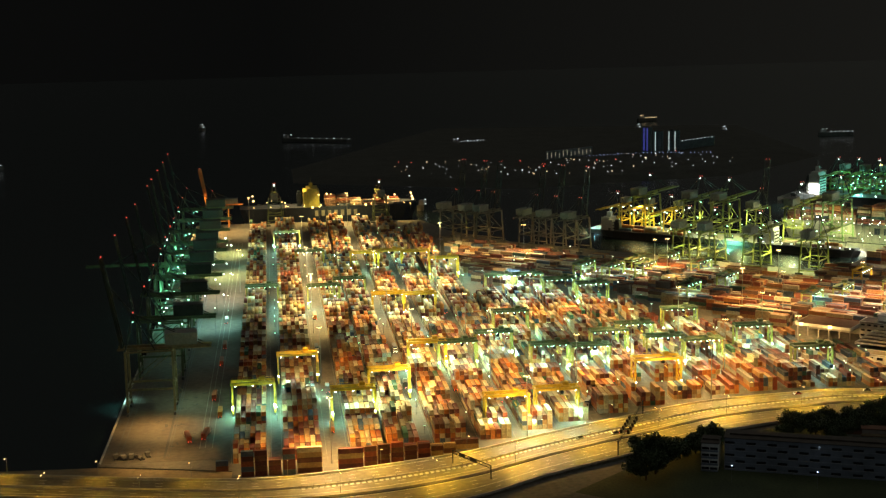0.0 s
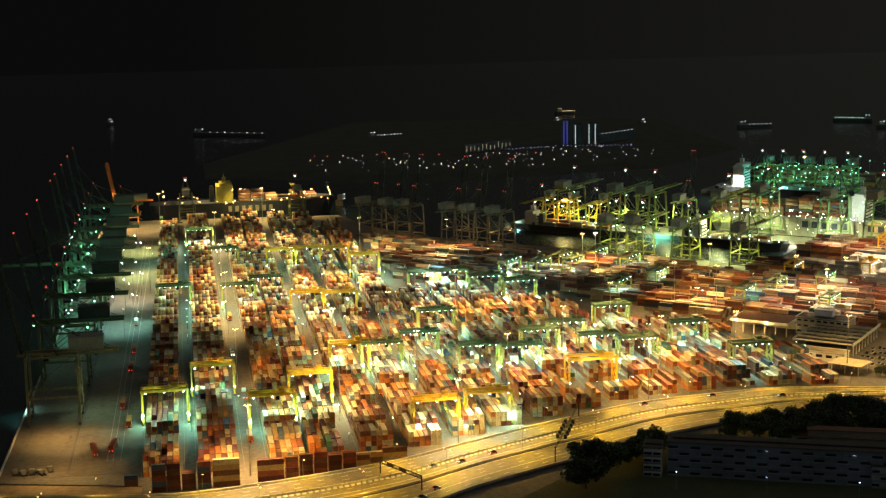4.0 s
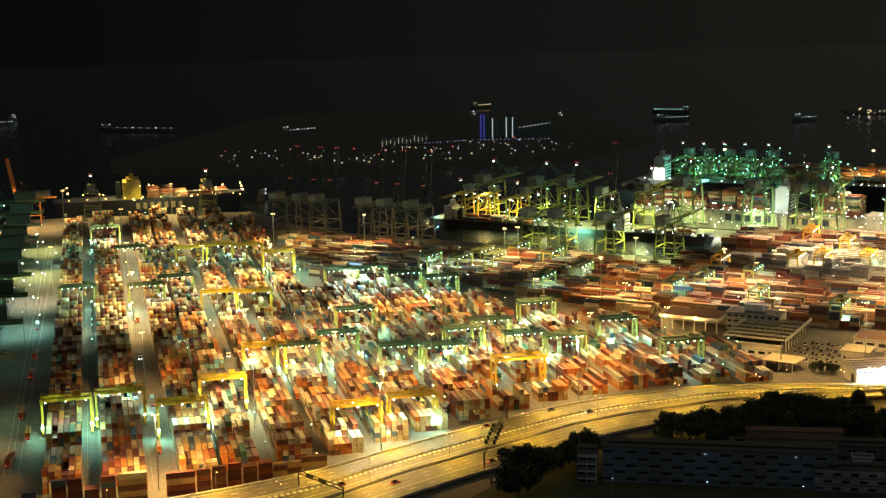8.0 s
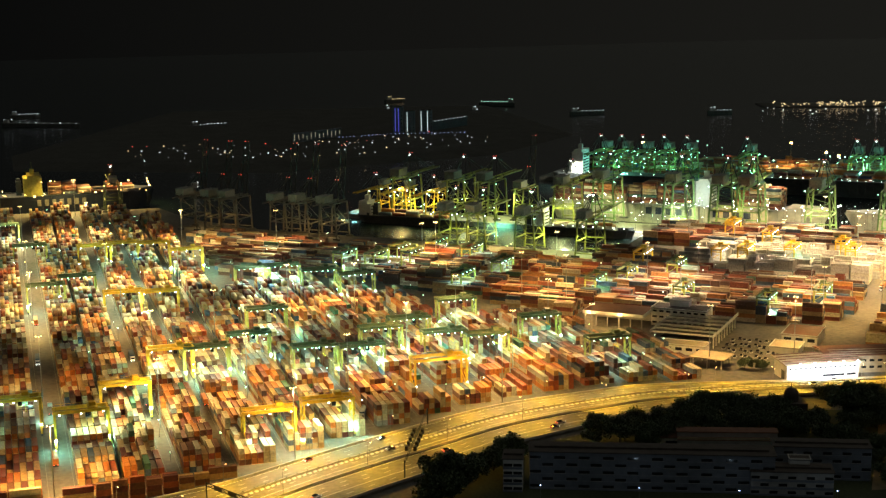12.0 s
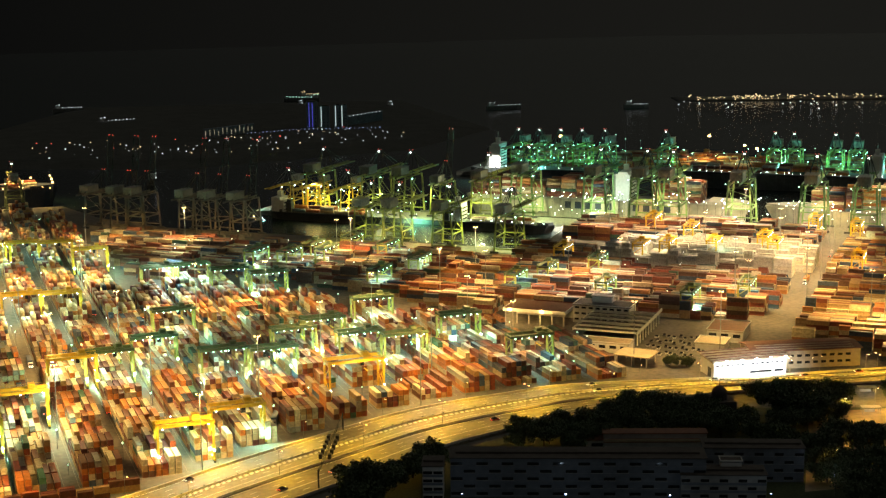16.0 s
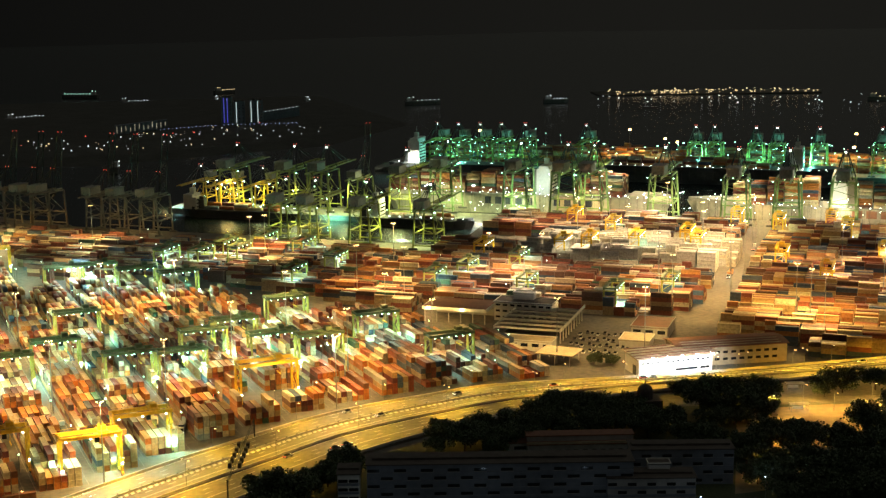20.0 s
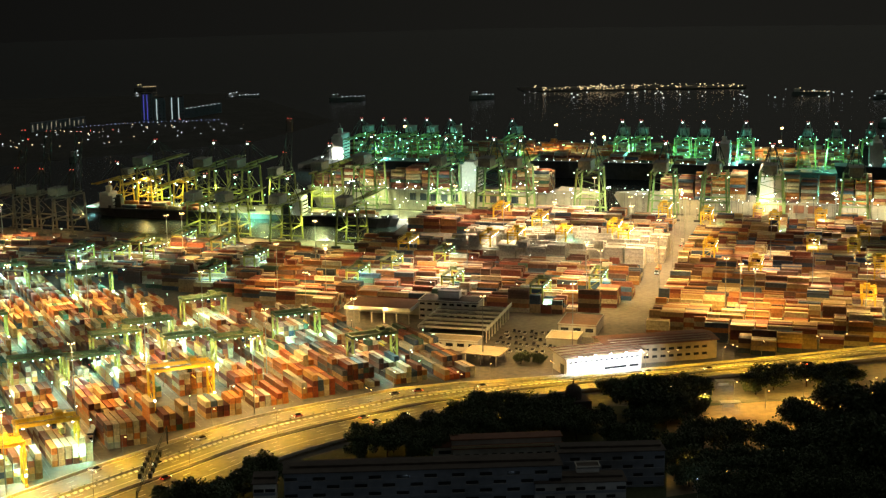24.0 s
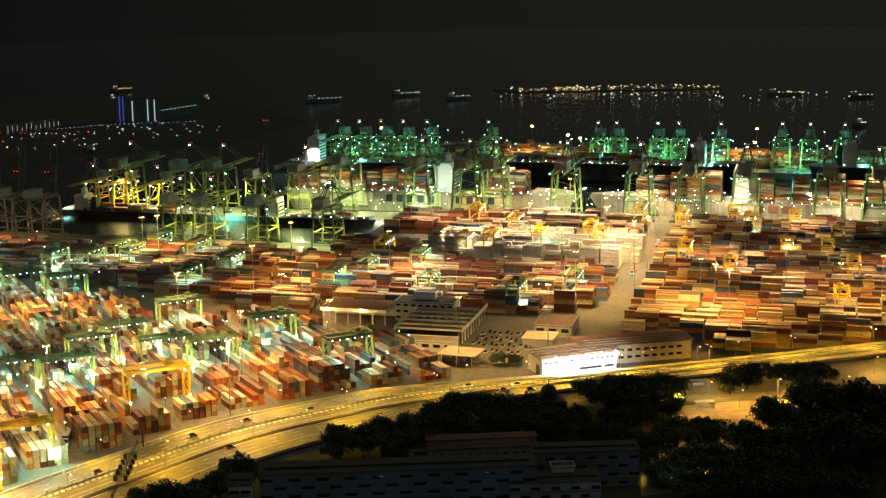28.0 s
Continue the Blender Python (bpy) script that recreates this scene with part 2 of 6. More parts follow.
def thing(name, label, category, group="", kind="", at=None):
    ob = new(name)
    ob.empty_display_size = 1
    if at is not None:
        ob.matrix_world = at
    return tagged(ob, label, category, group, kind)


def solid(name, shape, material, label, category, group="", kind=""):
    return tagged(new(name, shape.data(name, material)), label, category, group, kind)


# East yard and its quays lie turned from the west yard.
E_TURN = -42.0
EU = Vector((math.cos(radians(E_TURN)), math.sin(radians(E_TURN)), 0))
EV = Vector((-EU.y, EU.x, 0))
E0 = Vector((460, 690, 0))


def east(u, v, z=0.0):
    return E0 + EU * u + EV * v + Vector((0, 0, z))


# ---- water and land ----
s = Shape()
s.v = [(-4500, -1500, -4), (4500, -1500, -4), (4500, 4500, -4), (-4500, 4500, -4)]
s.f = [(0, 1, 2, 3)]
solid("water", s, SEA, "dark harbour water with small ripples at night", "water", kind="structure")

def flat(*uv):
    return [(east(u, v).x, east(u, v).y) for u, v in uv]


WEST_LAND = [(-108, 580), (-40, 560), (-40, -1400), (1700, -1400)] + flat((900, -300), (900, 374), (-95, 374), (-215, 350), (-500, 346), (-500, 310),
             (-212, 306), (-207, 207), (-526, 207)) + [(159, 1275), (138, 1354), (-40, 1374), (-96, 1372)]
solid("ground", Shape().slab(WEST_LAND, -12, 0), CONCRETE, "stained concrete ground of a container terminal", "ground", kind="structure")
solid("ground_shore", Shape().slab([(-1500, 380), (-1500, -1400), (-40.02, -1400), (-40.02, 560), (-108, 578), (-260, 588)], -12, -0.2), EARTH,
      "dark sandy shore ground beside the expressway", "ground", kind="structure")
FAR_LAND = flat((-420, 605), (-420, 760), (700, 800), (700, 655), (0, 640))[::-1]
solid("ground_far", Shape().slab(FAR_LAND, -12, 0), CONCRETE, "concrete ground of the distant terminal", "ground", kind="structure")
solid("apron", Shape().slab([(-106, 584), (-42, 580), (-34, 1320), (-94, 1368)], 0.0, 0.05), APRON, "pale worn concrete quay apron", "apron", kind="structure")

# ---- expressway ----
ROAD_N = [(-260, 590), (-153, 570), (-84, 552), (-28, 541), (15, 546), (68, 560), (88, 568), (120, 585), (160, 604), (221, 629), (277, 637), (308, 638), (374, 622), (444, 607), (558, 588), (760, 556)]
ROAD_S = [(-260, 530), (-150, 512), (-58, 490), (20, 482), (72, 497), (111, 521), (150, 541), (185, 558), (217, 574), (268, 588), (343, 598), (389, 594), (458, 582), (548, 570), (760, 536)]


def dense(line, step=6.0):
    """Points along a smooth curve through a line's points."""
    pts = [Vector((x, y)) for x, y in line]
    pts = [2 * pts[0] - pts[1]] + pts + [2 * pts[-1] - pts[-2]]
    out = []
    for i in range(1, len(pts) - 2):
        p0, p1, p2, p3 = pts[i - 1:i + 3]
        n = max(2, int((p2 - p1).length / step))
        for k in range(n):
            t = k / n
            out.append(0.5 * ((2 * p1) + (p2 - p0) * t + (2 * p0 - 5 * p1 + 4 * p2 - p3) * t * t + (3 * p1 - p0 - 3 * p2 + p3) * t ** 3))
    return out + [pts[-2]]


def even(line, n):
    pts = dense(line, 3)
    d = [0.0]
    for a, b in zip(pts, pts[1:]):
        d.append(d[-1] + (b - a).length)
    xs, ys = [p.x for p in pts], [p.y for p in pts]
    return [Vector((float(np.interp(q, d, xs)), float(np.interp(q, d, ys)))) for q in np.linspace(0, d[-1], n)]


RN = 180
NORTH, SOUTH = even(ROAD_N, RN), even(ROAD_S, RN)
DECK = 1.2


def across(i, k):
    return NORTH[i].lerp(SOUTH[i], k)


def strip(k0, k1, z0, z1, i0=0, i1=RN, shape=None):
    """A band along the road between two shares of its width."""
    s = shape or Shape()
    n = len(s.v)
    for i in range(i0, i1):
        a, b = across(i, k0), across(i, k1)
        s.v += [(a.x, a.y, z0), (b.x, b.y, z0), (b.x, b.y, z1), (a.x, a.y, z1)]
    m = i1 - i0
    for i in range(m - 1):
        p, q = n + 4 * i, n + 4 * i + 4
        for a in range(4):
            b = (a + 1) % 4
            s.f.append((p + a, p + b, q + b, q + a))
    s.f += [(n + 3, n + 2, n + 1, n), tuple(n + 4 * (m - 1) + a for a in range(4))]
    return s


solid("road", strip(0, 1, -0.5, DECK), ROADTOP, "worn asphalt expressway lit by sodium lamps", "road", kind="structure")

# ---- lamps of the expressway and the yard ----
# Many of these masts are added to even out the yard's light.
MASTS = [(9.5, 563, 24000), (113, 584, 14000), (10, 895, 17000), (10, 1010, 16000), (62, 1180, 18000), (130, 1110, 18000), (165, 860, 14000), (70, 760, 10000), (230, 640, 12000), (300, 690, 5500),
         (358, 664, 8000), (341, 827, 14000), (408, 847, 14000), (437, 830, 14000), (480, 760, 14000), (520, 680, 10000), (600, 700, 7500), (560, 800, 8500), (650, 900, 8000),
         (200, 1080, 16000), (300, 980, 14000), (-40, 1320, 9000), (60, 1330, 9000), (516, 650, 7500), (578, 632, 6000),
         (62, 655, 13000), (62, 860, 12000), (62, 980, 18000), (110, 690, 11000), (110, 800, 12000), (110, 970, 18000), (158, 670, 11000), (206, 730, 10000), (206, 850, 12000), (254, 690, 11000), (254, 790, 9000),
         (302, 760, 5500), (-44, 1010, 6000), (10, 720, 4500), (10, 1180, 16000)]
# Added masts that spread fill light over the east yard.
for u, v in ((-320, 100), (-210, 20), (-215, 100), (-110, 42), (-40, 110), (-20, 40), (-30, 240), (60, 20), (70, 170), (150, 62), (160, 150), (230, 200), (110, 290), (-110, 300), (8, 165), (-20, -50), (-78, 207), (-24, 200), (-165, 268), (-70, 330), (-120, 232), (8, 90), (8, 245)):
    MASTS.append((round(east(u, v).x, 1), round(east(u, v).y, 1), 12000 if u == 8 else 6500 if u > 100 else 8500 if v < 120 else 11500))


def dim(x):
    """Lamps toward the shore end give less light."""
    return min(1.0, max(0.22, 0.22 + (x + 30) / 110))


for k in range(3, RN - 4, 8):
    p, q = across(k, 0.0), across(k + 4, 0.535)
    flood("street_light", p.x, p.y - 2.2, DECK + 8.8, (p.x, p.y - 7.0, 0), STREET_POWER * 1.3 * dim(p.x), STREET, 150, 0.4)
    flood("street_light", q.x, q.y + 2.2, DECK + 11, (q.x, q.y + 5, 0), STREET_POWER * dim(q.x), STREET, 150, 0.4)
    flood("street_light", q.x, q.y - 2.2, DECK + 11, (q.x, q.y - 5, 0), STREET_POWER * dim(q.x), STREET, 150, 0.4)
for x, y, power in MASTS:
    flood("mast_light", x, y, 33.6, (x, y, 0), power * MAST_POWER, (1.0, 0.76, 0.30) if x < 220 and y > 880 else SODIUM if x < 400 or y < 660 or power == 12000 else AMBER if y < 790 and x < 560 else PALE, 154, 1.5)
for i in range(5):
    flood("hall_floodlight", 386 + i * 8, 613.5 - i, 11, (386 + i * 8, 622 - i, 5), 15000, (0.86, 0.96, 1.0), 130, 0.5)
# Added fill lamps that give the aisles their green-white tint.
AISLE_FILL = ((-17, 875), (-17, 930), (-17, 1080), (36.5, 800), (36.5, 1010), (62, 920), (87, 850), (87, 1000), (134, 860), (158, 900), (206, 790), (230, 820), (-50, 900), (-50, 1040), (-17, 640), (36.5, 640), (60, 640), (110, 640), (110, 745), (134, 690), (134, 775), (158, 745), (182, 700), (206, 700), (230, 760), (254, 720), (278, 745), (182, 820), (110, 850),
                (-17, 1180), (-44, 1130), (36.5, 1110), (62, 1060), (87, 1130), (110, 960), (134, 1000), (182, 930), (254, 800), (230, 700))
for x, y in AISLE_FILL:
    lamp("aisle_fill_light", x, y, 9.6, 7600, (0.42, 1.0, 0.76), 0.5)
# Added sodium fill that brightens the main aisles.
AISLE_SODIUM_FILL = [(9.5, y) for y in range(850, 1130, 50)] + [(87, 720), (87, 775)]
for x, y in AISLE_SODIUM_FILL:
    lamp("aisle_fill_light", x, y, 11.6, 9000, (1.0, 0.60, 0.14), 0.5)
# quay, ship and pier lamps
# Added fill: the first two warm the apron, (48, 1364) the ship's house.
for x, y, z, power, colour in ((-80, 640, 22, 15000, SODIUM), (-78, 585, 22, 9000, SODIUM), (-108, 700, 8, 3000, MERCURY), (-66, 690, 24, 3600, (0.62, 1.0, 0.58)), (-62, 800, 24, 700, MERCURY), (-84, 872, 24, 8000, EMERALD), (-66, 890, 24, 14000, MERCURY), (-84, 930, 24, 22000, EMERALD), (-62, 975, 24, 16000, WHITE), (-84, 1010, 24, 20000, EMERALD), (-84, 1110, 24, 22000, EMERALD), (-58, 1080, 24, 38000, GREENISH), (-56, 1190, 24, 30000, GREENISH), (-85, 1310, 30, 40000, SODIUM), (-88, 1320, 46, 34000, SODIUM),
                               (0, 1392, 48, 70000, AMBER), (48, 1364, 40, 42000, (1.0, 0.74, 0.20)), (88, 1392, 44, 70000, SODIUM), (125, 1392, 40, 40000, SODIUM)):
    if colour == EMERALD:
        lamp("crane_light", x - 14, y, 18, power * 0.85, colour, 1.0)
    else:
        flood("quay_light", x, y, z, (x, y, 0), power * QUAY_POWER, colour, 130, 1.0)
# Added fill among these: low emerald for teal glints, high peach over decks.
for u, v, z, power, colour in ((-366, 562, 26, 60000, WHITE), (-470, 296, 9, 52000, EMERALD), (-400, 300, 7, 26000, EMERALD), (-345, 300, 7, 26000, EMERALD), (-496, 316, 8, 9000, MERCURY), (-508, 322, 8, 14000, SODIUM), (-445, 318, 26, 44000, (1.0, 0.80, 0.26)), (-420, 322, 26, 40000, GREENISH), (-380, 312, 26, 42000, GREENISH), (-340, 320, 26, 34000, GREENISH), (-290, 312, 26, 38000, GREENISH), (-240, 330, 26, 24000, GREENISH), (-330, 196, 22, 22000, GREENISH), (-300, 190, 24, 36000, AMBER), (-262, 196, 22, 24000, GREENISH), (-225, 190, 22, 18000, GREENISH), (-216, 300, 9, 24000, WHITE),
                               (-262, 356, 20, 26000, GREENISH), (-200, 356, 22, 44000, GREENISH), (-150, 356, 26, 48000, AMBER), (-80, 352, 28, 66000, PEACH), (-10, 352, 28, 50000, AMBER), (60, 352, 28, 66000, PEACH), (130, 352, 28, 50000, PEACH), (200, 352, 28, 66000, PEACH),
                               (-330, 580, 24, 90000, EMERALD), (-270, 586, 24, 90000, EMERALD), (-123, 642, 34, 60000, SODIUM), (-173, 700, 32, 40000, SODIUM), (-190, 590, 24, 80000, EMERALD), (-84, 590, 22, 110000, EMERALD), (-34, 596, 22, 110000, EMERALD), (20, 602, 22, 120000, EMERALD), (58, 690, 34, 45000, SODIUM), (100, 610, 22, 110000, EMERALD), (160, 616, 22, 100000, EMERALD), (230, 622, 22, 90000, EMERALD),
                               (-120, 395, 46, 34000, PEACH), (-30, 395, 46, 34000, PEACH), (40, 395, 46, 34000, PEACH), (160, 395, 46, 34000, PEACH)):
    e = east(u, v)
    if v > 500 and colour == EMERALD:
        e = east(u, v + 32)
        lamp("crane_light", e.x, e.y, 16, power * 0.55, (0.20, 1.0, 0.78), 1.0)
    else:
        flood("berth_light", e.x, e.y, z, (e.x, e.y, 0), power * QUAY_POWER, colour, 155, 1.0)
# Fill lamps added below the crane portals to brighten the hulls.
for k, u in enumerate((-300, -262, -198, -136, -78, -20, 20, 62, 124, 160, 215, 260)):
    e = east(u, 354)
    lamp("crane_light", e.x, e.y, 18, 26000 if u < 0 else 11000, ((0.90, 1.0, 0.55), (1.0, 0.86, 0.40), (0.72, 1.0, 0.72))[k % 3], 0.8)
for u, v in ((-180, 368), (54, 367)):
    e = east(u, v)
    lamp("ship_floodlight", e.x, e.y, 25, 3200, (0.84, 1.0, 0.98), 0.6)
for u, v in ((-575, 192), (-548, 192), (-484, 192), (-452, 192)):
    e = east(u, v)
    lamp("quay_light", e.x, e.y, 9, 4200, AMBER, 0.6)
for x in (-15, 5):
    e = Vector((*east(-135, -8).xy, 0)) + EU * x - EV * 16.5
    lamp("shed_floodlight", e.x, e.y, 6.0, 5200, SODIUM, 0.7)
# Most of these lamps are added to lift the unlit flats.
COURT = ((196, 500), (232, 484), (268, 468), (304, 455), (338, 462))
for x, y in COURT:
    lamp("courtyard_light", x, y, 8.4, 280, (0.62, 0.82, 1.0), 0.3)
PLAZA = ((398, 562), (428, 553), (458, 541), (488, 529), (404, 545), (432, 536), (462, 523), (492, 512), (356, 486), (372, 512), (414, 508), (524, 548), (350, 474))
for x, y in PLAZA:
    flood("plaza_light", x, y, 8.6, (x, y, 0), 19000, (1.0, 0.56, 0.11), 165, 0.4)
for x, y in ((432, 612), (462, 606)):
    flood("hall_floodlight", x, y, 8.4, (x, y + 14, 4), 1100, AMBER, 140, 0.5)


def road_y(x):
    return float(np.interp(x, [p.x for p in NORTH], [p.y for p in NORTH]))


# ---- container yards ----
def container_mesh(name, length, material=None):
    """A steel box along y with raised corner posts and rails round sunken sides, doors and roof."""
    w, h, l, e, d = 2.44, 2.59, length, 0.17, 0.12
    s = Shape()
    c = [(-w / 2, -l / 2), (w / 2, -l / 2), (w / 2, l / 2), (-w / 2, l / 2)]
    s.v = [(x, y, 0) for x, y in c] + [(x, y, h) for x, y in c]
    for quad in ((0, 1, 5, 4), (1, 2, 6, 5), (2, 3, 7, 6), (3, 0, 4, 7), (4, 5, 6, 7)):
        p = [Vector(s.v[i]) for i in quad]
        n = (p[1] - p[0]).cross(p[3] - p[0]).normalized()
        a, b = (p[1] - p[0]).normalized(), (p[3] - p[0]).normalized()
        inner = [p[0] + (a + b) * e, p[1] + (b - a) * e, p[2] - (a + b) * e, p[3] + (a - b) * e]
        k = len(s.v)
        s.v += [tuple(q - n * d) for q in inner]
        s.f += [(quad[i], quad[(i + 1) % 4], k + (i + 1) % 4, k + i) for i in range(4)] + [(k, k + 1, k + 2, k + 3)]
    s.f.append((3, 2, 1, 0))
    return s


TEMPLATE = {12.19: container_mesh("c", 12.19), 6.06: container_mesh("c", 6.06)}
PLAIN = {}
for l in (12.19, 6.06):
    PLAIN[l] = Shape().box(0, 0, 0, 2.44, l, 2.59)


def own_paint(b):
    """Boxes of one line stand together: a place in the palette that drifts from lot to lot and from column to column."""
    return 0.5 + noise.noise((b[0] * 0.06, b[1] * 0.05, 3.7)) * 1.2 + noise.noise((b[0] * 0.35, b[1] * 0.045, b[2] * 0.12)) * 1.4


def merged(name, boxes, material, label, detail):
    """One mesh of many containers: rows of x, y, z, turn in degrees and length."""
    verts, faces, n = [], [], 0
    for length in (12.19, 6.06):
        rows = np.array([b for b in boxes if b[4] == length], float).reshape(-1, 5)
        if not len(rows):
            continue
        t = (TEMPLATE if detail else PLAIN)[length]
        tv, tf = np.array(t.v), t.f
        c, s = np.cos(np.radians(rows[:, 3])), np.sin(np.radians(rows[:, 3]))
        x = rows[:, 0:1] + c[:, None] * tv[:, 0] - s[:, None] * tv[:, 1]
        y = rows[:, 1:2] + s[:, None] * tv[:, 0] + c[:, None] * tv[:, 1]
        z = rows[:, 2:3] + tv[:, 2] + 0 * x
        verts.append(np.stack([x, y, z], -1).reshape(-1, 3))
        q = np.array([f for f in tf if len(f) == 4])
        faces.append((np.arange(len(rows))[:, None, None] * len(tv) + q + n).reshape(-1, 4))
        n += len(rows) * len(tv)
    v, f = np.concatenate(verts), np.concatenate(faces)
    # each lot of neighbouring boxes leans to one part of the palette
    r = random.Random(len(boxes))
    tint = []
    for length in (12.19, 6.06):
        per = len((TEMPLATE if detail else PLAIN)[length].v)
        for b in boxes:
            if b[4] == length:
                tint += [(own_paint(b) + (r.uniform(-0.05, 0.05) if r.random() < 0.62 else r.uniform(-0.5, 0.5))) % 1.0] * per
    me = bpy.data.meshes.new(name)
    me.vertices.add(len(v))
    me.vertices.foreach_set("co", v.ravel())
    me.loops.add(f.size)
    me.loops.foreach_set("vertex_index", f.ravel().astype(np.int32))
    me.polygons.add(len(f))
    me.polygons.foreach_set("loop_start", np.arange(0, f.size, 4, dtype=np.int32))
    me.update(calc_edges=True)
    me.validate()
    me.materials.append(material)
    me.attributes.new("paint", "FLOAT", "POINT").data.foreach_set("value", np.array(tint, np.float32))
    return tagged(new(name, me), label, "containers", "", "stuff")


rng = random.Random(7)


def stack_block(columns, y0, y1, low, high, seed, short=0.18, gaps=0.07):
    """Boxes of one block in its own frame: columns of x; bays along y; heights that change from bay to bay."""
    r, out, y, run, base, lean = random.Random(seed), [], y0, 0, 0.0, []
    while y < y1 - 6:
        small = r.random() < short
        length = 6.06 if small else 12.19
        if y + length > y1:
            break
        if run <= 0:
            base, run = r.uniform(low, high), r.randint(1, 2)
            if r.random() < gaps:
                base, run = r.uniform(0, 1.2), 1
            lean = [r.choice((0, 0, 0, 0, -0.6, 0.5, -1.2)) for _ in columns]
        run -= 1
        for x, less in zip(columns, lean):
            n = int(round(base + (less if r.random() < 0.75 else r.choice((0, -1.0, 0.6)))))
            n = max(0, min(5, n))
            for k in range(n):
                out.append((x + r.uniform(-0.06, 0.06), y + length / 2 + r.uniform(-0.1, 0.1), k * 2.6, 0.0, length))
        y += length + (0.35 if r.random() < 0.7 else 1.2)
    return out


# centre of the gantry's track, first box offset, boxes across, south end (None: at the road), north end
WEST_ROWS = [(-30, -8.4, 6, 572, 1342), (-4, -8.9, 7, 572, 1346), (25, -4.2, 6, 571, 1346), (48, -8.2, 6, 574, 1346), (75, -9.4, 6, 586, 1340),
             (99, -9.0, 6, None, 1322), (122, -7.6, 6, None, 1290), (145, -8.4, 6, None, 948), (170, -8.4, 6, None, 958), (194, -8.4, 6, None, 955),
             (218, -8.4, 6, None, 940), (242, -8.4, 6, None, 905), (266, -8.4, 6, None, 848), (290, -8.4, 6, None, 812), (314, -8.4, 6, None, 768), (337, -8.4, 6, None, 724)]
near, rest = [], []
for k, (cx, off, n, y0, y1) in enumerate(WEST_ROWS):
    south = (road_y(cx) + 14) if y0 is None else y0
    cols = [cx + off + 2.78 * i for i in range(n)]
    for box in stack_block(cols, south, y1, 2.0, 4.2, 100 + k):
        if not (186 < box[0] < 224 and 650 < box[1] < 678):
            (near if box[1] < south + 12 else rest).append(box)

# piles with their long sides to the expressway: x, y of the near row, boxes high, rows deep, length, colours
FRONT = []
for x, y, n, deep, length, keys in ((-45, 562, 2, 1, 6.06, ("brown", "blue")), (-32.2, 551, 5, 2, 6.06, ("maroon", "blue", "rust_red")), (-25.6, 551, 5, 2, 6.06, ("maroon", "brown")), (-18.8, 551, 3, 2, 6.06, ("brown", "maroon")),
                                    (-11.8, 551, 5, 2, 6.06, ("blue", "maroon", "maroon")), (-1.8, 552, 5, 2, 12.19, ("brown", "tan", "brown", "tan", "cream")), (18.6, 554.5, 4, 2, 12.19, ("maroon", "rust_red", "tan")),
                                    (28.6, 556, 4, 2, 6.06, ("brown", "maroon", "rust_red")), (35.4, 558, 4, 2, 6.06, ("maroon", "brown")), (42.3, 560, 4, 2, 6.06, ("rust_red", "maroon", "brown")), (49.3, 562, 3, 2, 6.06, ("brown", "maroon")),
                                    (56.3, 564, 3, 2, 6.06, ("maroon", "rust_red")), (63.2, 567, 2, 2, 6.06, ("tan", "brown")), (70.0, 570, 2, 1, 6.06, ("brown", "tan")), (79.5, 575, 2, 1, 12.19, ("tan", "brown"))):
    for d in range(deep):
        for i in range(n - (d if n > 3 else 0)):
            FRONT.append((x, y + 2.6 * d, 2.6 * i, 90.0, length, keys[(i + d) % len(keys)]))


def east_block(u0, u1, v0, v1, low, high, seed, keep=None, gaps=0.08, short=0.32):
    """Boxes that lie along the east yard's u axis, in tiers of six with lanes between."""
    out, v, i = [], v0, 0
    while v + 17 <= v1 + 0.5:
        cols = [v + 1.4 + 2.78 * j for j in range(6)]
        for y, x, z, _, length in [(b[0], b[1], b[2], 0, b[4]) for b in stack_block(cols, u0, u1, low, high, seed + i, short, gaps)]:
            p = east(x, y)
            if keep is None or keep(p, x, y):
                out.append((p.x, p.y, z, E_TURN - 90, length))
        v += 21.5
        i += 1
    return out


def clear_of_road(p, u, v):
    return p.y > road_y(p.x) + 9 and not (p.x < 484 and p.y < 668)


def north_of_west(p, u, v):
    edge = float(np.interp(p.x, [100, 138, 150, 230, 245, 262, 300, 320, 350], [1350, 1300, 975, 972, 950, 905, 845, 800, 720]))
    return p.y > edge + 9


red = east_block(-592, -2, -63.5, 196, 2.4, 4.2, 300, lambda p, u, v: north_of_west(p, u, v) and not (u > -150 and v > 150) and not (u < -205 and v > 152) and (v > 20 or u < -163), gaps=0.05)
red += east_block(-200, -2, 258, 350, 2.2, 4.0, 330)
reefers = east_block(-146, 2, 160, 250, 3.2, 4.8, 350, gaps=0.02)
mixed_e = east_block(13, 420, -66, 345, 2.4, 4.4, 400, clear_of_road, gaps=0.1)
far_box = [b for b in rest if b[1] > 860]
mid_box = [b for b in rest if b[1] <= 860 and b[0] < 278]
dark_box = [b for b in rest if b[1] <= 860 and b[0] >= 278]
merged("container_stacks", mid_box, MIXED, "steel shipping containers in many colours stacked in rows", True)
merged("container_stacks", dark_box, REDS, "mostly brown and maroon shipping containers stacked beside the sheds", True)
merged("container_stacks", far_box, MIXED, "distant rows of stacked shipping containers in many colours", False)
merged("container_stacks", red, REDS, "mostly red and brown shipping containers in long stacks", True)
merged("container_stacks", reefers, REEFER, "white refrigerated containers stacked high under bright lamps", True)
merged("container_stacks", mixed_e, TANS, "tan, cream, red and brown shipping containers in long stacks", True)

BOX_MESH = {}
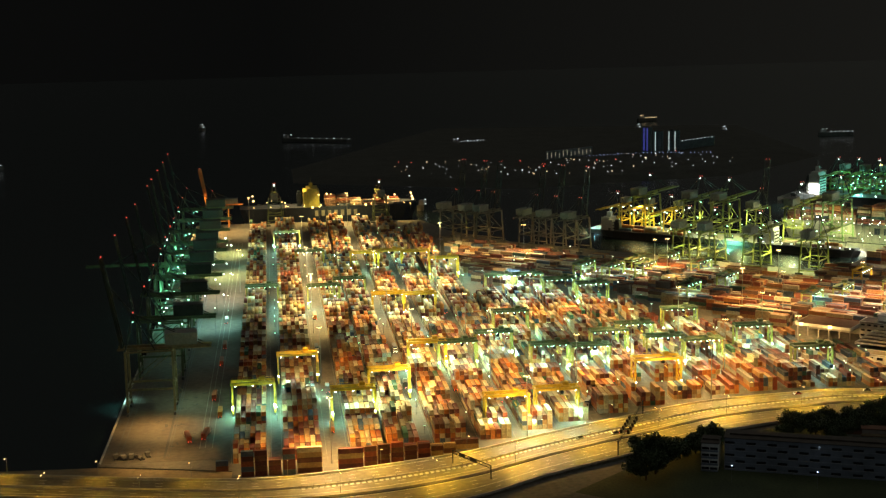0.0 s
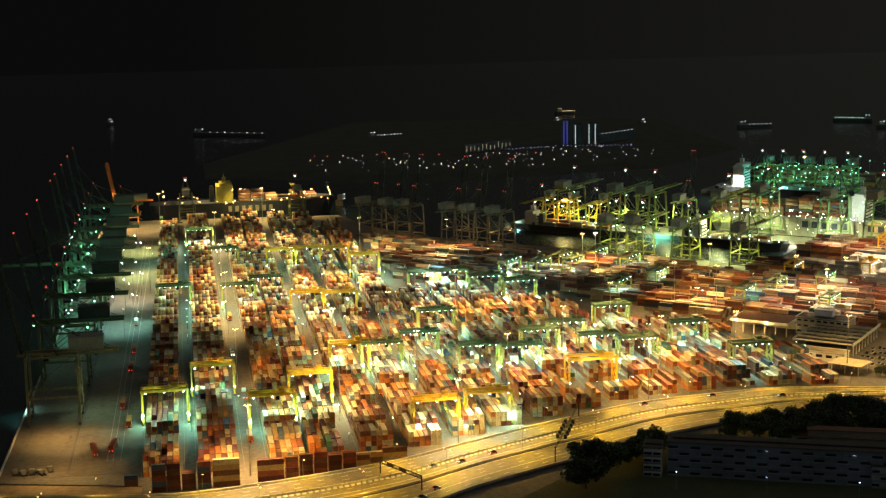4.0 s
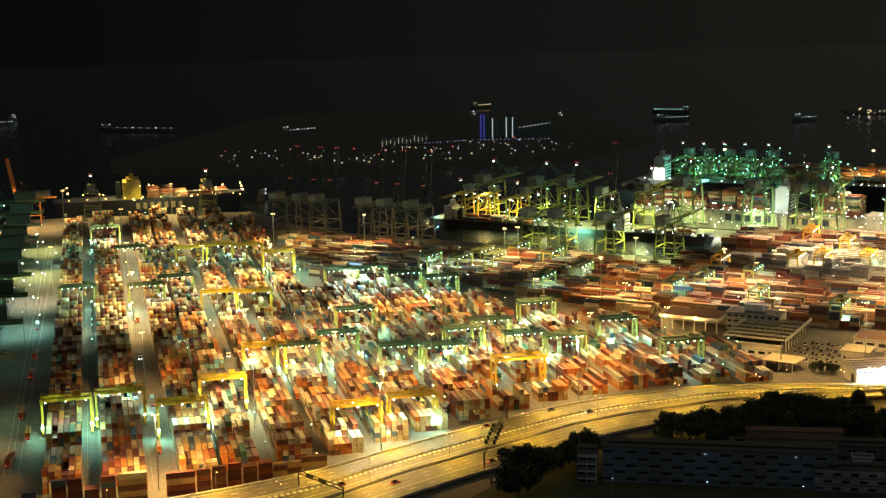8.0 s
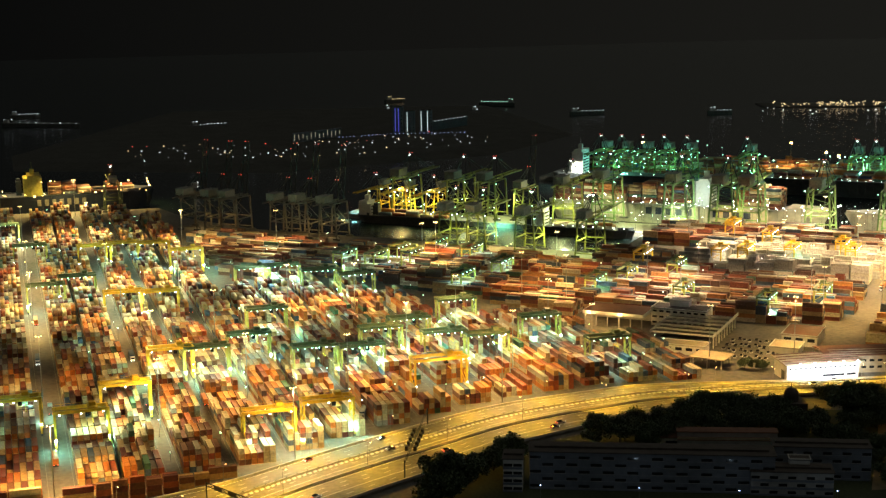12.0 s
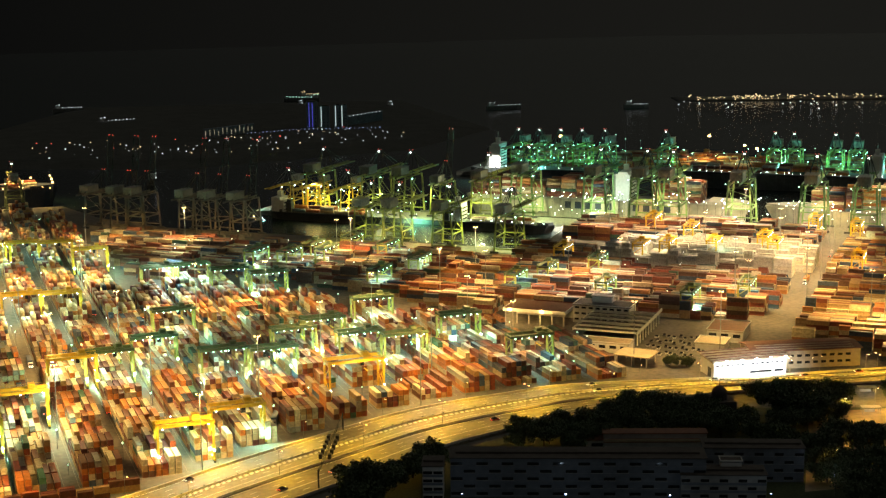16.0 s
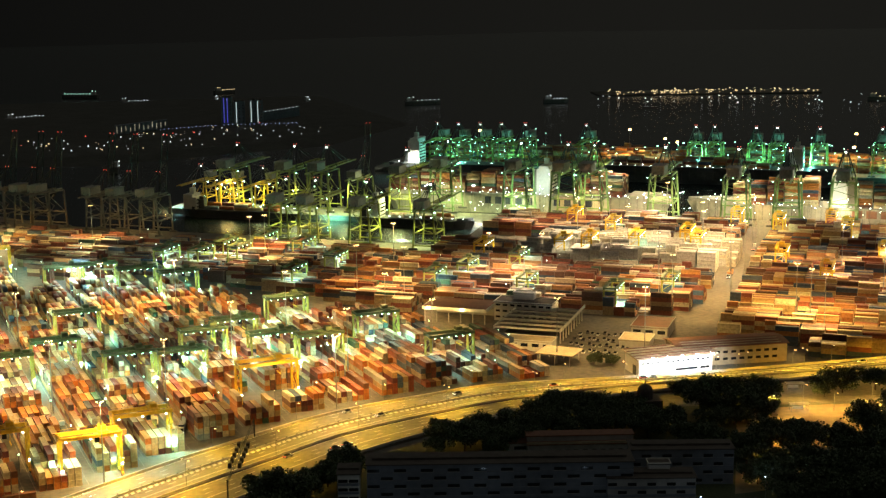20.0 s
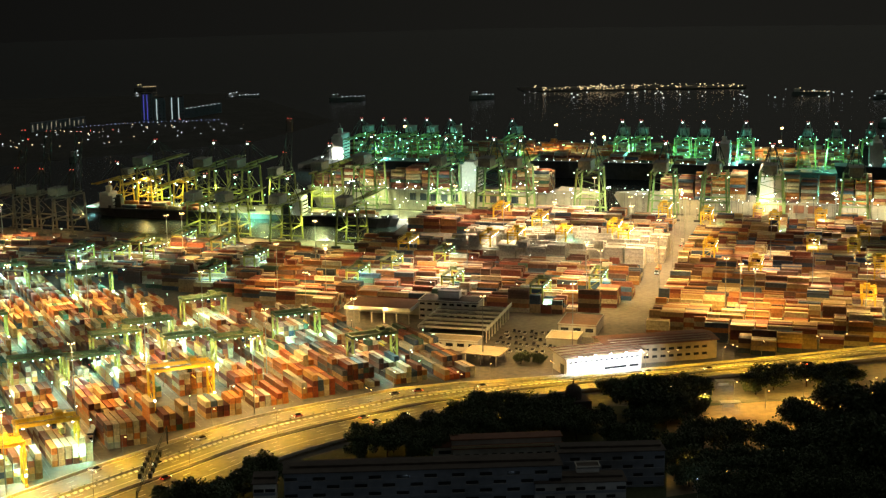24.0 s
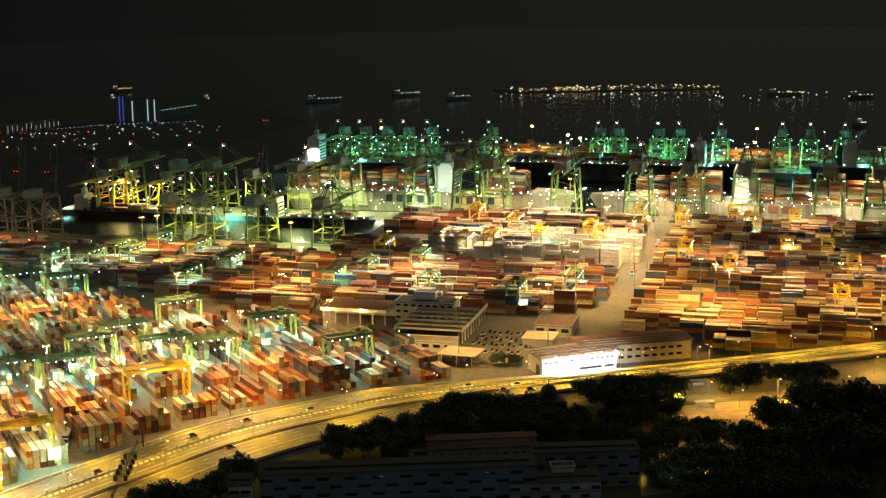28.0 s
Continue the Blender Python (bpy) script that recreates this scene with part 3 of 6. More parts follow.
for key, word, c, _ in PALETTE:
    for length in (12.19, 6.06):
        BOX_MESH[key, length] = TEMPLATE[length].data("container", BOX_PAINT[key])
weights = [w for *_, w in PALETTE]


def pick(b):
    if rng.random() < 0.4:
        return rng.choices(PALETTE, weights)[0][0]
    at = own_paint(b) % 1.0 * sum(weights)
    for key, _, _, w in PALETTE:
        at -= w
        if at <= 0:
            return key
    return PALETTE[0][0]


WORDS = {key: word for key, word, *_ in PALETTE}
for x, y, z, turn, length, key in [(*b, "cream" if 96 < b[0] < 152 and rng.random() < 0.6 else pick(b)) for b in near] + FRONT:
    word = WORDS[key]
    ob = new("shipping_container", BOX_MESH[key, length])
    ob.matrix_world = pose(x, y, z, 0, 0, turn)
    tagged(ob, f"{word} corrugated steel shipping container {'on the ground' if z == 0 else 'stacked on another container'}", "container", "containers nearest the expressway")


# ---- yard gantry cranes ----
def yard_gantry(paint, span=23.5, high=19.0, lamps="white", label="", gauge=7.0, heads=6, top=None):
    """A rubber-tyred gantry: portal legs on wheel bogies, two girders, a trolley with a cab and a row of floodlights."""
    g = thing("yard_gantry_crane", label, "gantry crane", "yard gantry cranes")
    # A darker top colour stands for girders above the lamps' light.
    top = top or paint
    for sx in (-1, 1):
        x = sx * span / 2
        for sy in (-1, 1):
            part("leg", Shape().beam((x, sy * gauge / 2, 1.4), (x, sy * gauge / 2, high - 1.4), 0.9, 1.0), paint, g)
        part("sill_beam", Shape().box(x, 0, 1.2, 0.9, gauge + 3, 0.9), paint, g)
        part("cross_beam", Shape().box(x, 0, high - 2.6, 0.7, gauge, 0.7), paint, g)
        for sy in (-1, 1):
            part("wheel_bogie", Shape().rod((x - 0.4, sy * (gauge / 2 + 0.9), 0.7), (x + 0.4, sy * (gauge / 2 + 0.9), 0.7), 0.7, n=8)
                 .rod((x - 0.4, sy * (gauge / 2 - 1.0), 0.7), (x + 0.4, sy * (gauge / 2 - 1.0), 0.7), 0.7, n=8), STEEL, g)
        part("leg_brace", Shape().beam((x, -gauge / 2, 3.0), (x, gauge / 2, high * 0.5), 0.35).beam((x, gauge / 2, high * 0.5), (x, -gauge / 2, high - 3.0), 0.35), paint, g)
        part("end_tie", Shape().box(x, 0, high - 1.1, 0.8, gauge, 0.9), top, g)
    for sy in (-1, 1):
        girder = part("girder", Shape().box(0, sy * gauge / 2, high - 1.4, span + 1.6, 1.0, 1.5), top, g)
        rail = Shape().beam((-span / 2, sy * (gauge / 2 + 0.8), high + 1.1), (span / 2, sy * (gauge / 2 + 0.8), high + 1.1), 0.1)
        for i in range(9):
            x = -span / 2 + span * i / 8
            rail.beam((x, sy * (gauge / 2 + 0.8), high + 0.1), (x, sy * (gauge / 2 + 0.8), high + 1.1), 0.1)
        rail.box(0, sy * (gauge / 2 + 0.6), high - 0.05, span, 0.9, 0.12)
        part("walkway", rail, top, girder)
    tx = span * 0.22
    trolley = part("trolley", Shape().box(tx, 0, high + 0.1, 4.2, gauge + 0.8, 0.5).box(tx, 0.8, high + 0.6, 3.0, 3.6, 1.6), top, g)
    part("cab", Shape().box(tx - 2.4, -1.2, high - 4.0, 1.8, 2.0, 2.3), GLASS, trolley)
    part("spreader", Shape().box(tx, 0, high - 7, 0.5, 6.0, 0.4).rod((tx, -1.5, high - 6.7), (tx, -1.5, high), 0.05).rod((tx, 1.5, high - 6.7), (tx, 1.5, high), 0.05), YELLOW, trolley)
    part("power_house", Shape().box(-span / 2 - 0.2, 0, 2.2, 1.8, gauge - 2.2, 2.4), GREYC, g)
    for i in range(4):
        a, b = (-2.4, 2.4) if i % 2 else (2.4, -2.4)
        part("stair_flight", Shape().beam((span / 2 + 0.9, a, 2 + i * 3.6), (span / 2 + 0.9, b, 5.6 + i * 3.6), 0.5, 0.15), paint, g)
    glowing = {"white": GLOW_W, "green": GLOW_G, "yellow": GLOW_Y}[lamps]
    for i in range(heads):
        x = -span / 2 + 2 + (span - 4) * i / (heads - 1)
        part("floodlight", Shape().box(x, -gauge / 2 - 0.5, high - 1.9, 0.55 if heads > 3 else 0.8, 0.5, 0.4), glowing, g)
    for sx in (-1, 1):
        part("leg_lamp", Shape().box(sx * span / 2, -gauge / 2 - 0.9, 5.2, 1.0, 0.6, 0.8), GLOW_W, g)
    return g


def place_gantries(proto, spots, turn, colour, power):
    first, made = True, []
    for k, (x, y) in enumerate(spots):
        m = pose(x, y, 0, 0, 0, turn)
        if first:
            proto.matrix_world = m
            first = False
            made.append(proto)
        else:
            made.append(copy_thing(proto, m))
        c, s_ = math.cos(radians(turn)), math.sin(radians(turn))
        for d in (-6.5, 6.5):
            if d < 0 or not turn:
                lamp("leg_light", x + c * d * 1.81 + s_ * 5.0, y + s_ * d * 1.81 - c * 5.0, 5.0, power * 0.95, (0.32, 1.0, 0.70), 0.4)
            gx, gy = x + c * d + s_ * 1.5, y + s_ * d - c * 1.5
            if turn:
                flood("gantry_light", gx, gy, 14.0, (gx, gy, 0), power * 1.8, colour, 158, 1.0)
            else:
                flood("gantry_light", x + c * d, y - 4.8, 17.0, (x + c * d, y - 5.2, 0), power * 1.7, colour, 166, 0.8)
    return made


YELLOW_SPOTS = [(-30, 660), (-4, 690), (25, 638), (48, 676), (75, 735), (108, 605), (135, 616), (60, 1068), (81, 1073), (103, 1065), (66, 893), (88, 887), (123, 1028)]
GREEN_SPOTS = [(96, 735), (122, 756), (143, 815), (195, 745), (151, 717), (175, 709), (216, 761), (257, 799), (225, 723), (246, 710), (289, 741), (305, 680),
               (-26, 941), (20, 933), (41, 956), (14, 1087), (-4, 1194), (157, 943), (178, 943), (198, 919), (219, 897)]
yellow_gantries = place_gantries(yard_gantry(YELLOW, heads=3, label="yellow steel yard gantry crane over container stacks, floodlights on"), YELLOW_SPOTS, 0, MINT, GANTRY_POWER)
# Legs in a lit lime, girders in a shaded green.
place_gantries(yard_gantry(LIMEC, top=GREENC, lamps="green", label="lime-green yard gantry crane with dark girders over container stacks, floodlights on"), GREEN_SPOTS, 0, MERCURY, GANTRY_POWER)
big = yard_gantry(YELLOW, span=27.5, high=19.6, gauge=9.0, lamps="yellow", heads=2, label="large yellow gantry crane with a deep girder over container stacks")
big.matrix_world = pose(205, 667, 0)
# Added lamps: one brightens the big gantry, three boost a bright patch.
lamp("gantry_light", 205, 656, 14, GANTRY_POWER * 1.3, AMBER, 1.0)
for x, y in ((160, 938), (180, 958), (170, 984)):
    lamp("gantry_light", x, y, 15, GANTRY_POWER * 2.2, (0.75, 1.0, 0.86), 1.0)
E_SPOTS = [east(u, v).xy for u, v in ((-372, 77), (-348, 81), (-344, 111), (-327, 98), (-328, 143), (-293, 130), (-251, 87), (-261, 41), (-171, 55), (-135, 124), (-110, 50), (-159, 86),
                                      (-54, 37), (-26, 73))]
place_gantries(yard_gantry(LIMEC, top=GREENC, high=16, lamps="green", heads=4, label="lime-yellow yard gantry crane over red containers, floodlights on"), E_SPOTS, E_TURN + 90, MERCURY, GANTRY_POWER * 0.8)
E_WARM = [east(u, v).xy for u, v in ((-168, 153), (-119, 183), (-103, 197), (-72, 210), (-30, 218), (-41, 242), (-137, 300), (-100, 266), (-15, 326), (18, 310), (55, 330), (68, 298), (96, 205), (100, 316), (122, 200),
                                     (63, 130), (137, 145), (31, 182), (128, 55), (129, 250))]
place_gantries(yard_gantry(YELLOW, high=16, lamps="white", heads=5, label="yellow yard gantry crane in warm light over stacked containers"), E_WARM, E_TURN + 90, PEACH, GANTRY_POWER * 0.6)


far_rows = east_block(-400, 640, 672, 790, 2.0, 4.5, 500)
merged("container_stacks", far_rows, MIXED, "rows of containers at the distant terminal", False)


# ---- expressway details ----
for name, k0, k1, z1 in (("parapet", -0.012, 0.004, 1.0), ("parapet", 0.985, 1.0, 1.0), ("median_barrier", 0.262, 0.275, 0.85), ("median_barrier", 0.53, 0.54, 0.9)):
    solid(name, strip(k0, k1, DECK - 0.4, DECK + z1), PARAPET, "concrete barrier along the expressway", "barrier", kind="structure")
solid("kerb", strip(0.545, 0.56, DECK, DECK + 0.2), STEEL, "dark drain and planting strip beside the median barrier", "kerb", kind="structure")
paint = Shape()
for k in (0.018, 0.245, 0.29, 0.43, 0.57, 0.80, 0.955):
    strip(k, k + 0.006, DECK, DECK + 0.012, shape=paint)
for k in (0.095, 0.17, 0.36, 0.65, 0.725, 0.88):
    for i in range(2, RN - 3, 2):
        a, b, c, d = across(i, k), across(i, k + 0.005), across(i + 1, k + 0.005), across(i + 1, k)
        paint.slab([(a.x, a.y), (a.lerp(d, 0.6).x, a.lerp(d, 0.6).y), (b.lerp(c, 0.6).x, b.lerp(c, 0.6).y), (b.x, b.y)][::-1], DECK, DECK + 0.012)
for i in range(44, 140):
    for h in (0.0, 0.5):
        a, b, c, d = across(i, 0.276).lerp(across(i + 1, 0.276), h), across(i, 0.318).lerp(across(i + 1, 0.318), h), across(i, 0.318).lerp(across(i + 1, 0.318), h + 0.3), across(i, 0.276).lerp(across(i + 1, 0.276), h + 0.3)
        paint.slab([(a.x, a.y), (b.x, b.y), (c.x, c.y), (d.x, d.y)], DECK, DECK + 0.014)
tagged(new("road_markings", paint.data("road_markings", PAINTWHITE)), "white painted lane lines on the expressway", "road markings", kind="structure")
posts = Shape()
for i in range(40, 130, 1):
    p = across(i, 0.2685)
    posts.box(p.x, p.y, DECK + 0.85, 0.35, 0.35, 0.55)
tagged(new("barrier_reflectors", posts.data("barrier_reflectors", STEEL)), "dark glare posts on the median barrier", "reflector posts", kind="stuff")


def street_lamp(high=10.0, arms=1):
    g = thing("street_lamp", "grey steel street lamp with a glowing sodium head beside the expressway", "street lamp", "expressway street lamps")
    part("pole", Shape().rod((0, 0, 0), (0, 0, high), 0.12, 0.07), POLE, g)
    for a in range(arms):
        sx = 1 if a == 0 else -1
        arm = part("arm", Shape().rod((0, 0, high - 0.1), (0, -sx * 1.8, high + 0.3), 0.06), POLE, g)
        part("lantern", Shape().box(0, -sx * 2.0, high + 0.2, 0.35, 0.7, 0.16), GLOW_Y, arm)
    return g


proto, first = street_lamp(), True
for k in range(3, RN - 4, 8):
    a, b = across(k, 0.0), across(k + 1, 0.0)
    turn = math.degrees(math.atan2(b.y - a.y, b.x - a.x))
    m = pose(a.x, a.y + 1.0, DECK - 1.2, 0, 0, turn)
    if first:
        proto.matrix_world, first = m, False
    else:
        copy_thing(proto, m)
double, first = street_lamp(10.5, 2), True
tagged(double, "grey steel twin-arm street lamp with glowing sodium heads on the median", "street lamp", "median street lamps")
for k in range(7, RN - 4, 8):
    a, b = across(k, 0.535), across(k + 1, 0.535)
    m = pose(a.x, a.y, DECK + 0.9, 0, 0, math.degrees(math.atan2(b.y - a.y, b.x - a.x)))
    if first:
        double.matrix_world, first = m, False
    else:
        copy_thing(double, m)


def sign_gantry(x0, y0, x1, y1, high, panels, label):
    """A portal over the road: two posts, a lattice beam and dark sign panels seen from behind."""
    g = thing("sign_gantry", label, "sign gantry")
    a, b = Vector((x0, y0, 0)), Vector((x1, y1, 0))
    # The near-black colour makes the gantry's backlit silhouette.
    for p in (a, b):
        part("post", Shape().beam((p.x, p.y, 0), (p.x, p.y, high + 1.5), 0.5), DARKC, g)
    lat = Shape()
    n = 12
    for z in (high, high + 1.5):
        lat.beam((a.x, a.y, z), (b.x, b.y, z), 0.3)
    for i in range(n):
        p, q = a.lerp(b, i / n), a.lerp(b, (i + 1) / n)
        z0, z1 = (high, high + 1.5) if i % 2 else (high + 1.5, high)
        lat.beam((p.x, p.y, z0), (q.x, q.y, z1), 0.16)
    part("lattice_beam", lat, DARKC, g)
    turn = math.degrees(math.atan2(b.y - a.y, b.x - a.x))
    side = Vector((math.cos(radians(turn + 90)), math.sin(radians(turn + 90)), 0))
    for k in panels:
        for d in ((-1.9, 1.9) if len(panels) > 2 else (0,)):
            p = a.lerp(b, k) + side * d
            part("sign_panel", Shape().box(p.x, p.y, high - 0.4, 2.6 if len(panels) > 2 else 5.0, 1.3 if len(panels) > 2 else 0.25, 2.0, turn), DARKC, g, "dark back of a road sign")
    return g


sign_gantry(69, 549, 84, 522, 6.5, (0.25, 0.55), "sign gantry in dark silhouette over the expressway")
sign_gantry(183, 614, 152, 545, 7.5, (0.42, 0.50, 0.58, 0.66, 0.74), "dark lattice sign gantry with paired panels over the expressway")


# ---- quay cranes ----
def quay_crane(paint, label, boom_up=True, lit=None, house=GREYC, width=17.0, k=1.0, boom_paint=None, stout=1.0):
    """A ship-to-shore crane. Its rails run along local x, the water lies at +y."""
    g = thing("quay_crane", label, "quay crane", "quay cranes")
    gauge, gz, apex = 22.0 * k, 30.0 * k, 47.0 * k
    w = width / 2 * k
    for sx in (-1, 1):
        for y in (0.0, -gauge):
            leg = part("leg", Shape().beam((sx * w, y, 1.5), (sx * w * 0.8, y, gz), 1.05 * k, 1.1 * k), paint, g)
            part("bogie", Shape().box(sx * w, y, 0, 6.5 * k, 1.3, 1.5), STEEL, leg)
        part("portal_beam", Shape().beam((sx * w * 0.92, 0, 12 * k), (sx * w * 0.92, -gauge, 12 * k), 0.7 * k, 1.0 * k), paint, g)
        part("diagonal_brace", Shape().beam((sx * w * 0.9, -1, 13 * k), (sx * w * 0.82, -gauge, gz - 1), 0.32 * k), paint, g)
        part("top_beam", Shape().beam((sx * w * 0.82, 0, gz), (sx * w * 0.82, -gauge, gz), 0.5 * k, 0.8 * k), paint, g)
        part("girder", Shape().box(sx * 3.0 * k, -gauge / 2 - 7 * k, gz, 0.6 * k, gauge + 22 * k, 1.2 * k), paint, g)
    for y in (0.0, -gauge):
        for name_, z_, w_ in (("sill_beam", 3.0 * k, 2.0), ("top_cross_beam", gz - 1.2, 1.7), ("portal_cross_beam", 12 * k, 1.9)):
            part(name_, Shape().box(0, y, z_, w_ * w, 0.6 * k, 0.8 * k), paint, g)
    for y in (-gauge,):
        z = 13 * k
        lat = Shape()
        for i in range(4):
            lat.beam((-w * 0.86, y, z + i * 4 * k), (w * 0.86, y, z + (i + 1) * 4 * k), 0.35 * k) if i % 2 else lat.beam((w * 0.86, y, z + i * 4 * k), (-w * 0.86, y, z + (i + 1) * 4 * k), 0.35 * k)
        part("lattice_bracing", lat, paint, g)
    # Apex, stays and raised boom carry the unlit darkness in their colour.
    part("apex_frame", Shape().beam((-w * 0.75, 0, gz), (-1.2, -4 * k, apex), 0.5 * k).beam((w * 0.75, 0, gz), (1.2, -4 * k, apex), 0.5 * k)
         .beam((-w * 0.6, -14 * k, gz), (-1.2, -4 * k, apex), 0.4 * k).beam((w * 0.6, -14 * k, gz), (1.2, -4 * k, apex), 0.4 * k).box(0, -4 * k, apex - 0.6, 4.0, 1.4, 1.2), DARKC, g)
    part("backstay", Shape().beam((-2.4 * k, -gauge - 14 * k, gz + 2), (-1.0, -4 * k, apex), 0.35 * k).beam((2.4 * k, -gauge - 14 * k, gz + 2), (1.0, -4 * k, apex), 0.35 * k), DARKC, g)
    part("machinery_house", Shape().box(0, -gauge - 4 * k, gz + 2.0 * k, 8.0 * k, 15 * k, 5.5 * k).box(0, -gauge - 4 * k, gz + 7.5 * k, 8.6 * k, 15.6 * k, 0.3), house, g, "machinery house on the crane")
    length = 44.0 * k
    ang = radians(80 if boom_up else 0)
    c, s = math.cos(ang), math.sin(ang)
    boom = Shape()
    for sx in (-1, 1):
        boom.beam((sx * 2.6 * k, 2, gz + 1), (sx * 2.6 * k, 2 + length * c, gz + 1 + length * s), 0.5 * k, 0.9 * k * stout)
    for i in range(12):
        t, t1 = (i + 0.5) / 12 * length, (i + 1.5) / 12 * length
        side = 2.6 * k if i % 2 else -2.6 * k
        boom.beam((-2.6 * k, 2 + t * c, gz + 1 + t * s), (2.6 * k, 2 + t * c, gz + 1 + t * s), 0.3 * k * stout)
        if i < 11:
            boom.beam((-side, 2 + t * c, gz + 1 + t * s), (side, 2 + t1 * c, gz + 1 + t1 * s), 0.22 * k * stout)
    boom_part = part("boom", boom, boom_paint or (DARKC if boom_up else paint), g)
    tip = (0, 2 + length * c, gz + 1.6 + length * s)
    if boom_up:
        part("tip_beacon", Shape().box(tip[0] - 1.6, tip[1], tip[2], 0.45, 0.45, 0.45).box(tip[0] + 1.6, tip[1], tip[2], 0.45, 0.45, 0.45), GLOW_R, boom_part, "red warning lamps")
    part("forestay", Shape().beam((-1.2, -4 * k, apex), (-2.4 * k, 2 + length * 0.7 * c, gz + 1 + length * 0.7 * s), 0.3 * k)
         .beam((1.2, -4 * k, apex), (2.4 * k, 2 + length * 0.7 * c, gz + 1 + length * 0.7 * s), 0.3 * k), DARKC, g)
    part("beacon", Shape().box(-1.3, -4 * k, apex + 0.6, 0.45, 0.45, 0.45).box(1.3, -4 * k, apex + 0.6, 0.45, 0.45, 0.45), GLOW_R, g, "red warning lamps")
    trolley = part("trolley", Shape().box(0, -12 * k, gz - 1.2, 5.2 * k, 5.5 * k, 1.2), STEEL, g)
    part("cab", Shape().box(2.4, -8 * k, gz - 4.4, 2.2, 2.6, 2.8), GLASS, trolley)
    for i in range(6):
        a, b = (-3.5, 3.5) if i % 2 else (3.5, -3.5)
        part("stair_flight", Shape().beam((w + 1.0, -gauge + a, 2 + i * 4.5 * k), (w + 1.0, -gauge + b, 2 + (i + 1) * 4.5 * k), 0.6, 0.15), paint, g)
    if lit and not boom_up:
        part("apex_lamp", Shape().box(0, -4 * k - 1.2, apex - 1.6, 1.5, 0.6, 0.9), GLOW_W, g, "white floodlight at the crane's top")
    if lit:
        for x, y in ((-w, -gauge - 1), (w, -gauge - 1), (-3.0, -gauge / 2), (3.0, 4.0)):
            part("floodlight", Shape().box(x, y, gz - 2.0, 1.0, 1.0, 0.5), lit, g)
    return g


def place_cranes(proto, spots, turn):
    for k, (x, y) in enumerate(spots):
        m = pose(x, y, 0, 0, 0, turn)
        if k:
            copy_thing(proto, m)
        else:
            proto.matrix_world = m


# Here the houses' dark silhouette is put into their colour too.
place_cranes(quay_crane(GREENC, "dark quay crane with its boom raised over the water", lit=GLOW_G, house=DARKC, k=1.2), [(-101, y) for y in (757, 831, 896, 1001, 1042, 1105, 1170, 1240)], 90)
place_cranes(quay_crane(BROWNC, "quay crane in brownish sodium light with raised boom near the quay end", house=GREYC, k=1.2, stout=1.6), [(-101, 680)], 90)
place_cranes(quay_crane(GREENC, "dark quay crane with its boom lowered over the water", boom_up=False, lit=GLOW_G, house=DARKC, k=1.2), [(-101, y) for y in (947,)], 90)
place_cranes(quay_crane(GREENC, "dark quay crane beside a ship in warm light", boom_up=False, lit=GLOW_Y, k=0.9), [(-14, 1368), (96, 1365)], 0)
orange = quay_crane(ORANGEC, "orange-red quay crane with raised boom in sodium light", k=0.85, boom_paint=ORANGEC, stout=4.5)
orange.matrix_world = pose(-80, 1338, 0, 0, 0, 90)
EAST_Q = E_TURN
place_cranes(quay_crane(DIMC, "grey quay crane with raised boom standing in the dark", lit=None), [east(u, 205).xy for u in (-583, -558, -541, -493, -472, -446)], EAST_Q)
place_cranes(quay_crane(OLIVEC, "yellow-green quay crane with its boom lowered over a berth", boom_up=False, lit=GLOW_G), [east(u, 205).xy for u in (-337, -313, -272, -222)], EAST_Q)
place_cranes(quay_crane(YELLOW, "yellow quay crane under bright lamps on the pier", boom_up=False, lit=GLOW_W, k=0.8), [east(u, 314).xy for u in (-470, -444, -412)], EAST_Q + 180)
place_cranes(quay_crane(OLIVEC, "tall green quay crane with raised boom on the pier", lit=GLOW_G, k=0.97), [east(u, 346).xy for u in (-330,)], EAST_Q)
place_cranes(quay_crane(OLIVEC, "green quay crane with its boom lowered on the pier", boom_up=False, lit=GLOW_G, k=1.15), [east(u, 346).xy for u in (-446, -392, -362, -290)], EAST_Q)
place_cranes(quay_crane(LEAFC, "green quay crane working a moored container ship", boom_up=False, lit=GLOW_G, k=1.25),
             [east(u, 372).xy for u in (-262, -198, -158, -136, -78, -20, 20, 62, 124, 160, 215, 260)], EAST_Q)
place_cranes(quay_crane(OLIVEC, "distant green-lit quay crane at a berth", boom_up=False, lit=GLOW_G, k=1.0),
             [east(u, v).xy for u, v in ((-352, 606), (-330, 608), (-308, 611), (-286, 614), (-262, 617), (-200, 622), (-92, 632), (-74, 634), (-34, 636), (-14, 638), (26, 642), (84, 648), (110, 650), (142, 652))], EAST_Q + 180)


# ---- ships ----
SHIPS = []


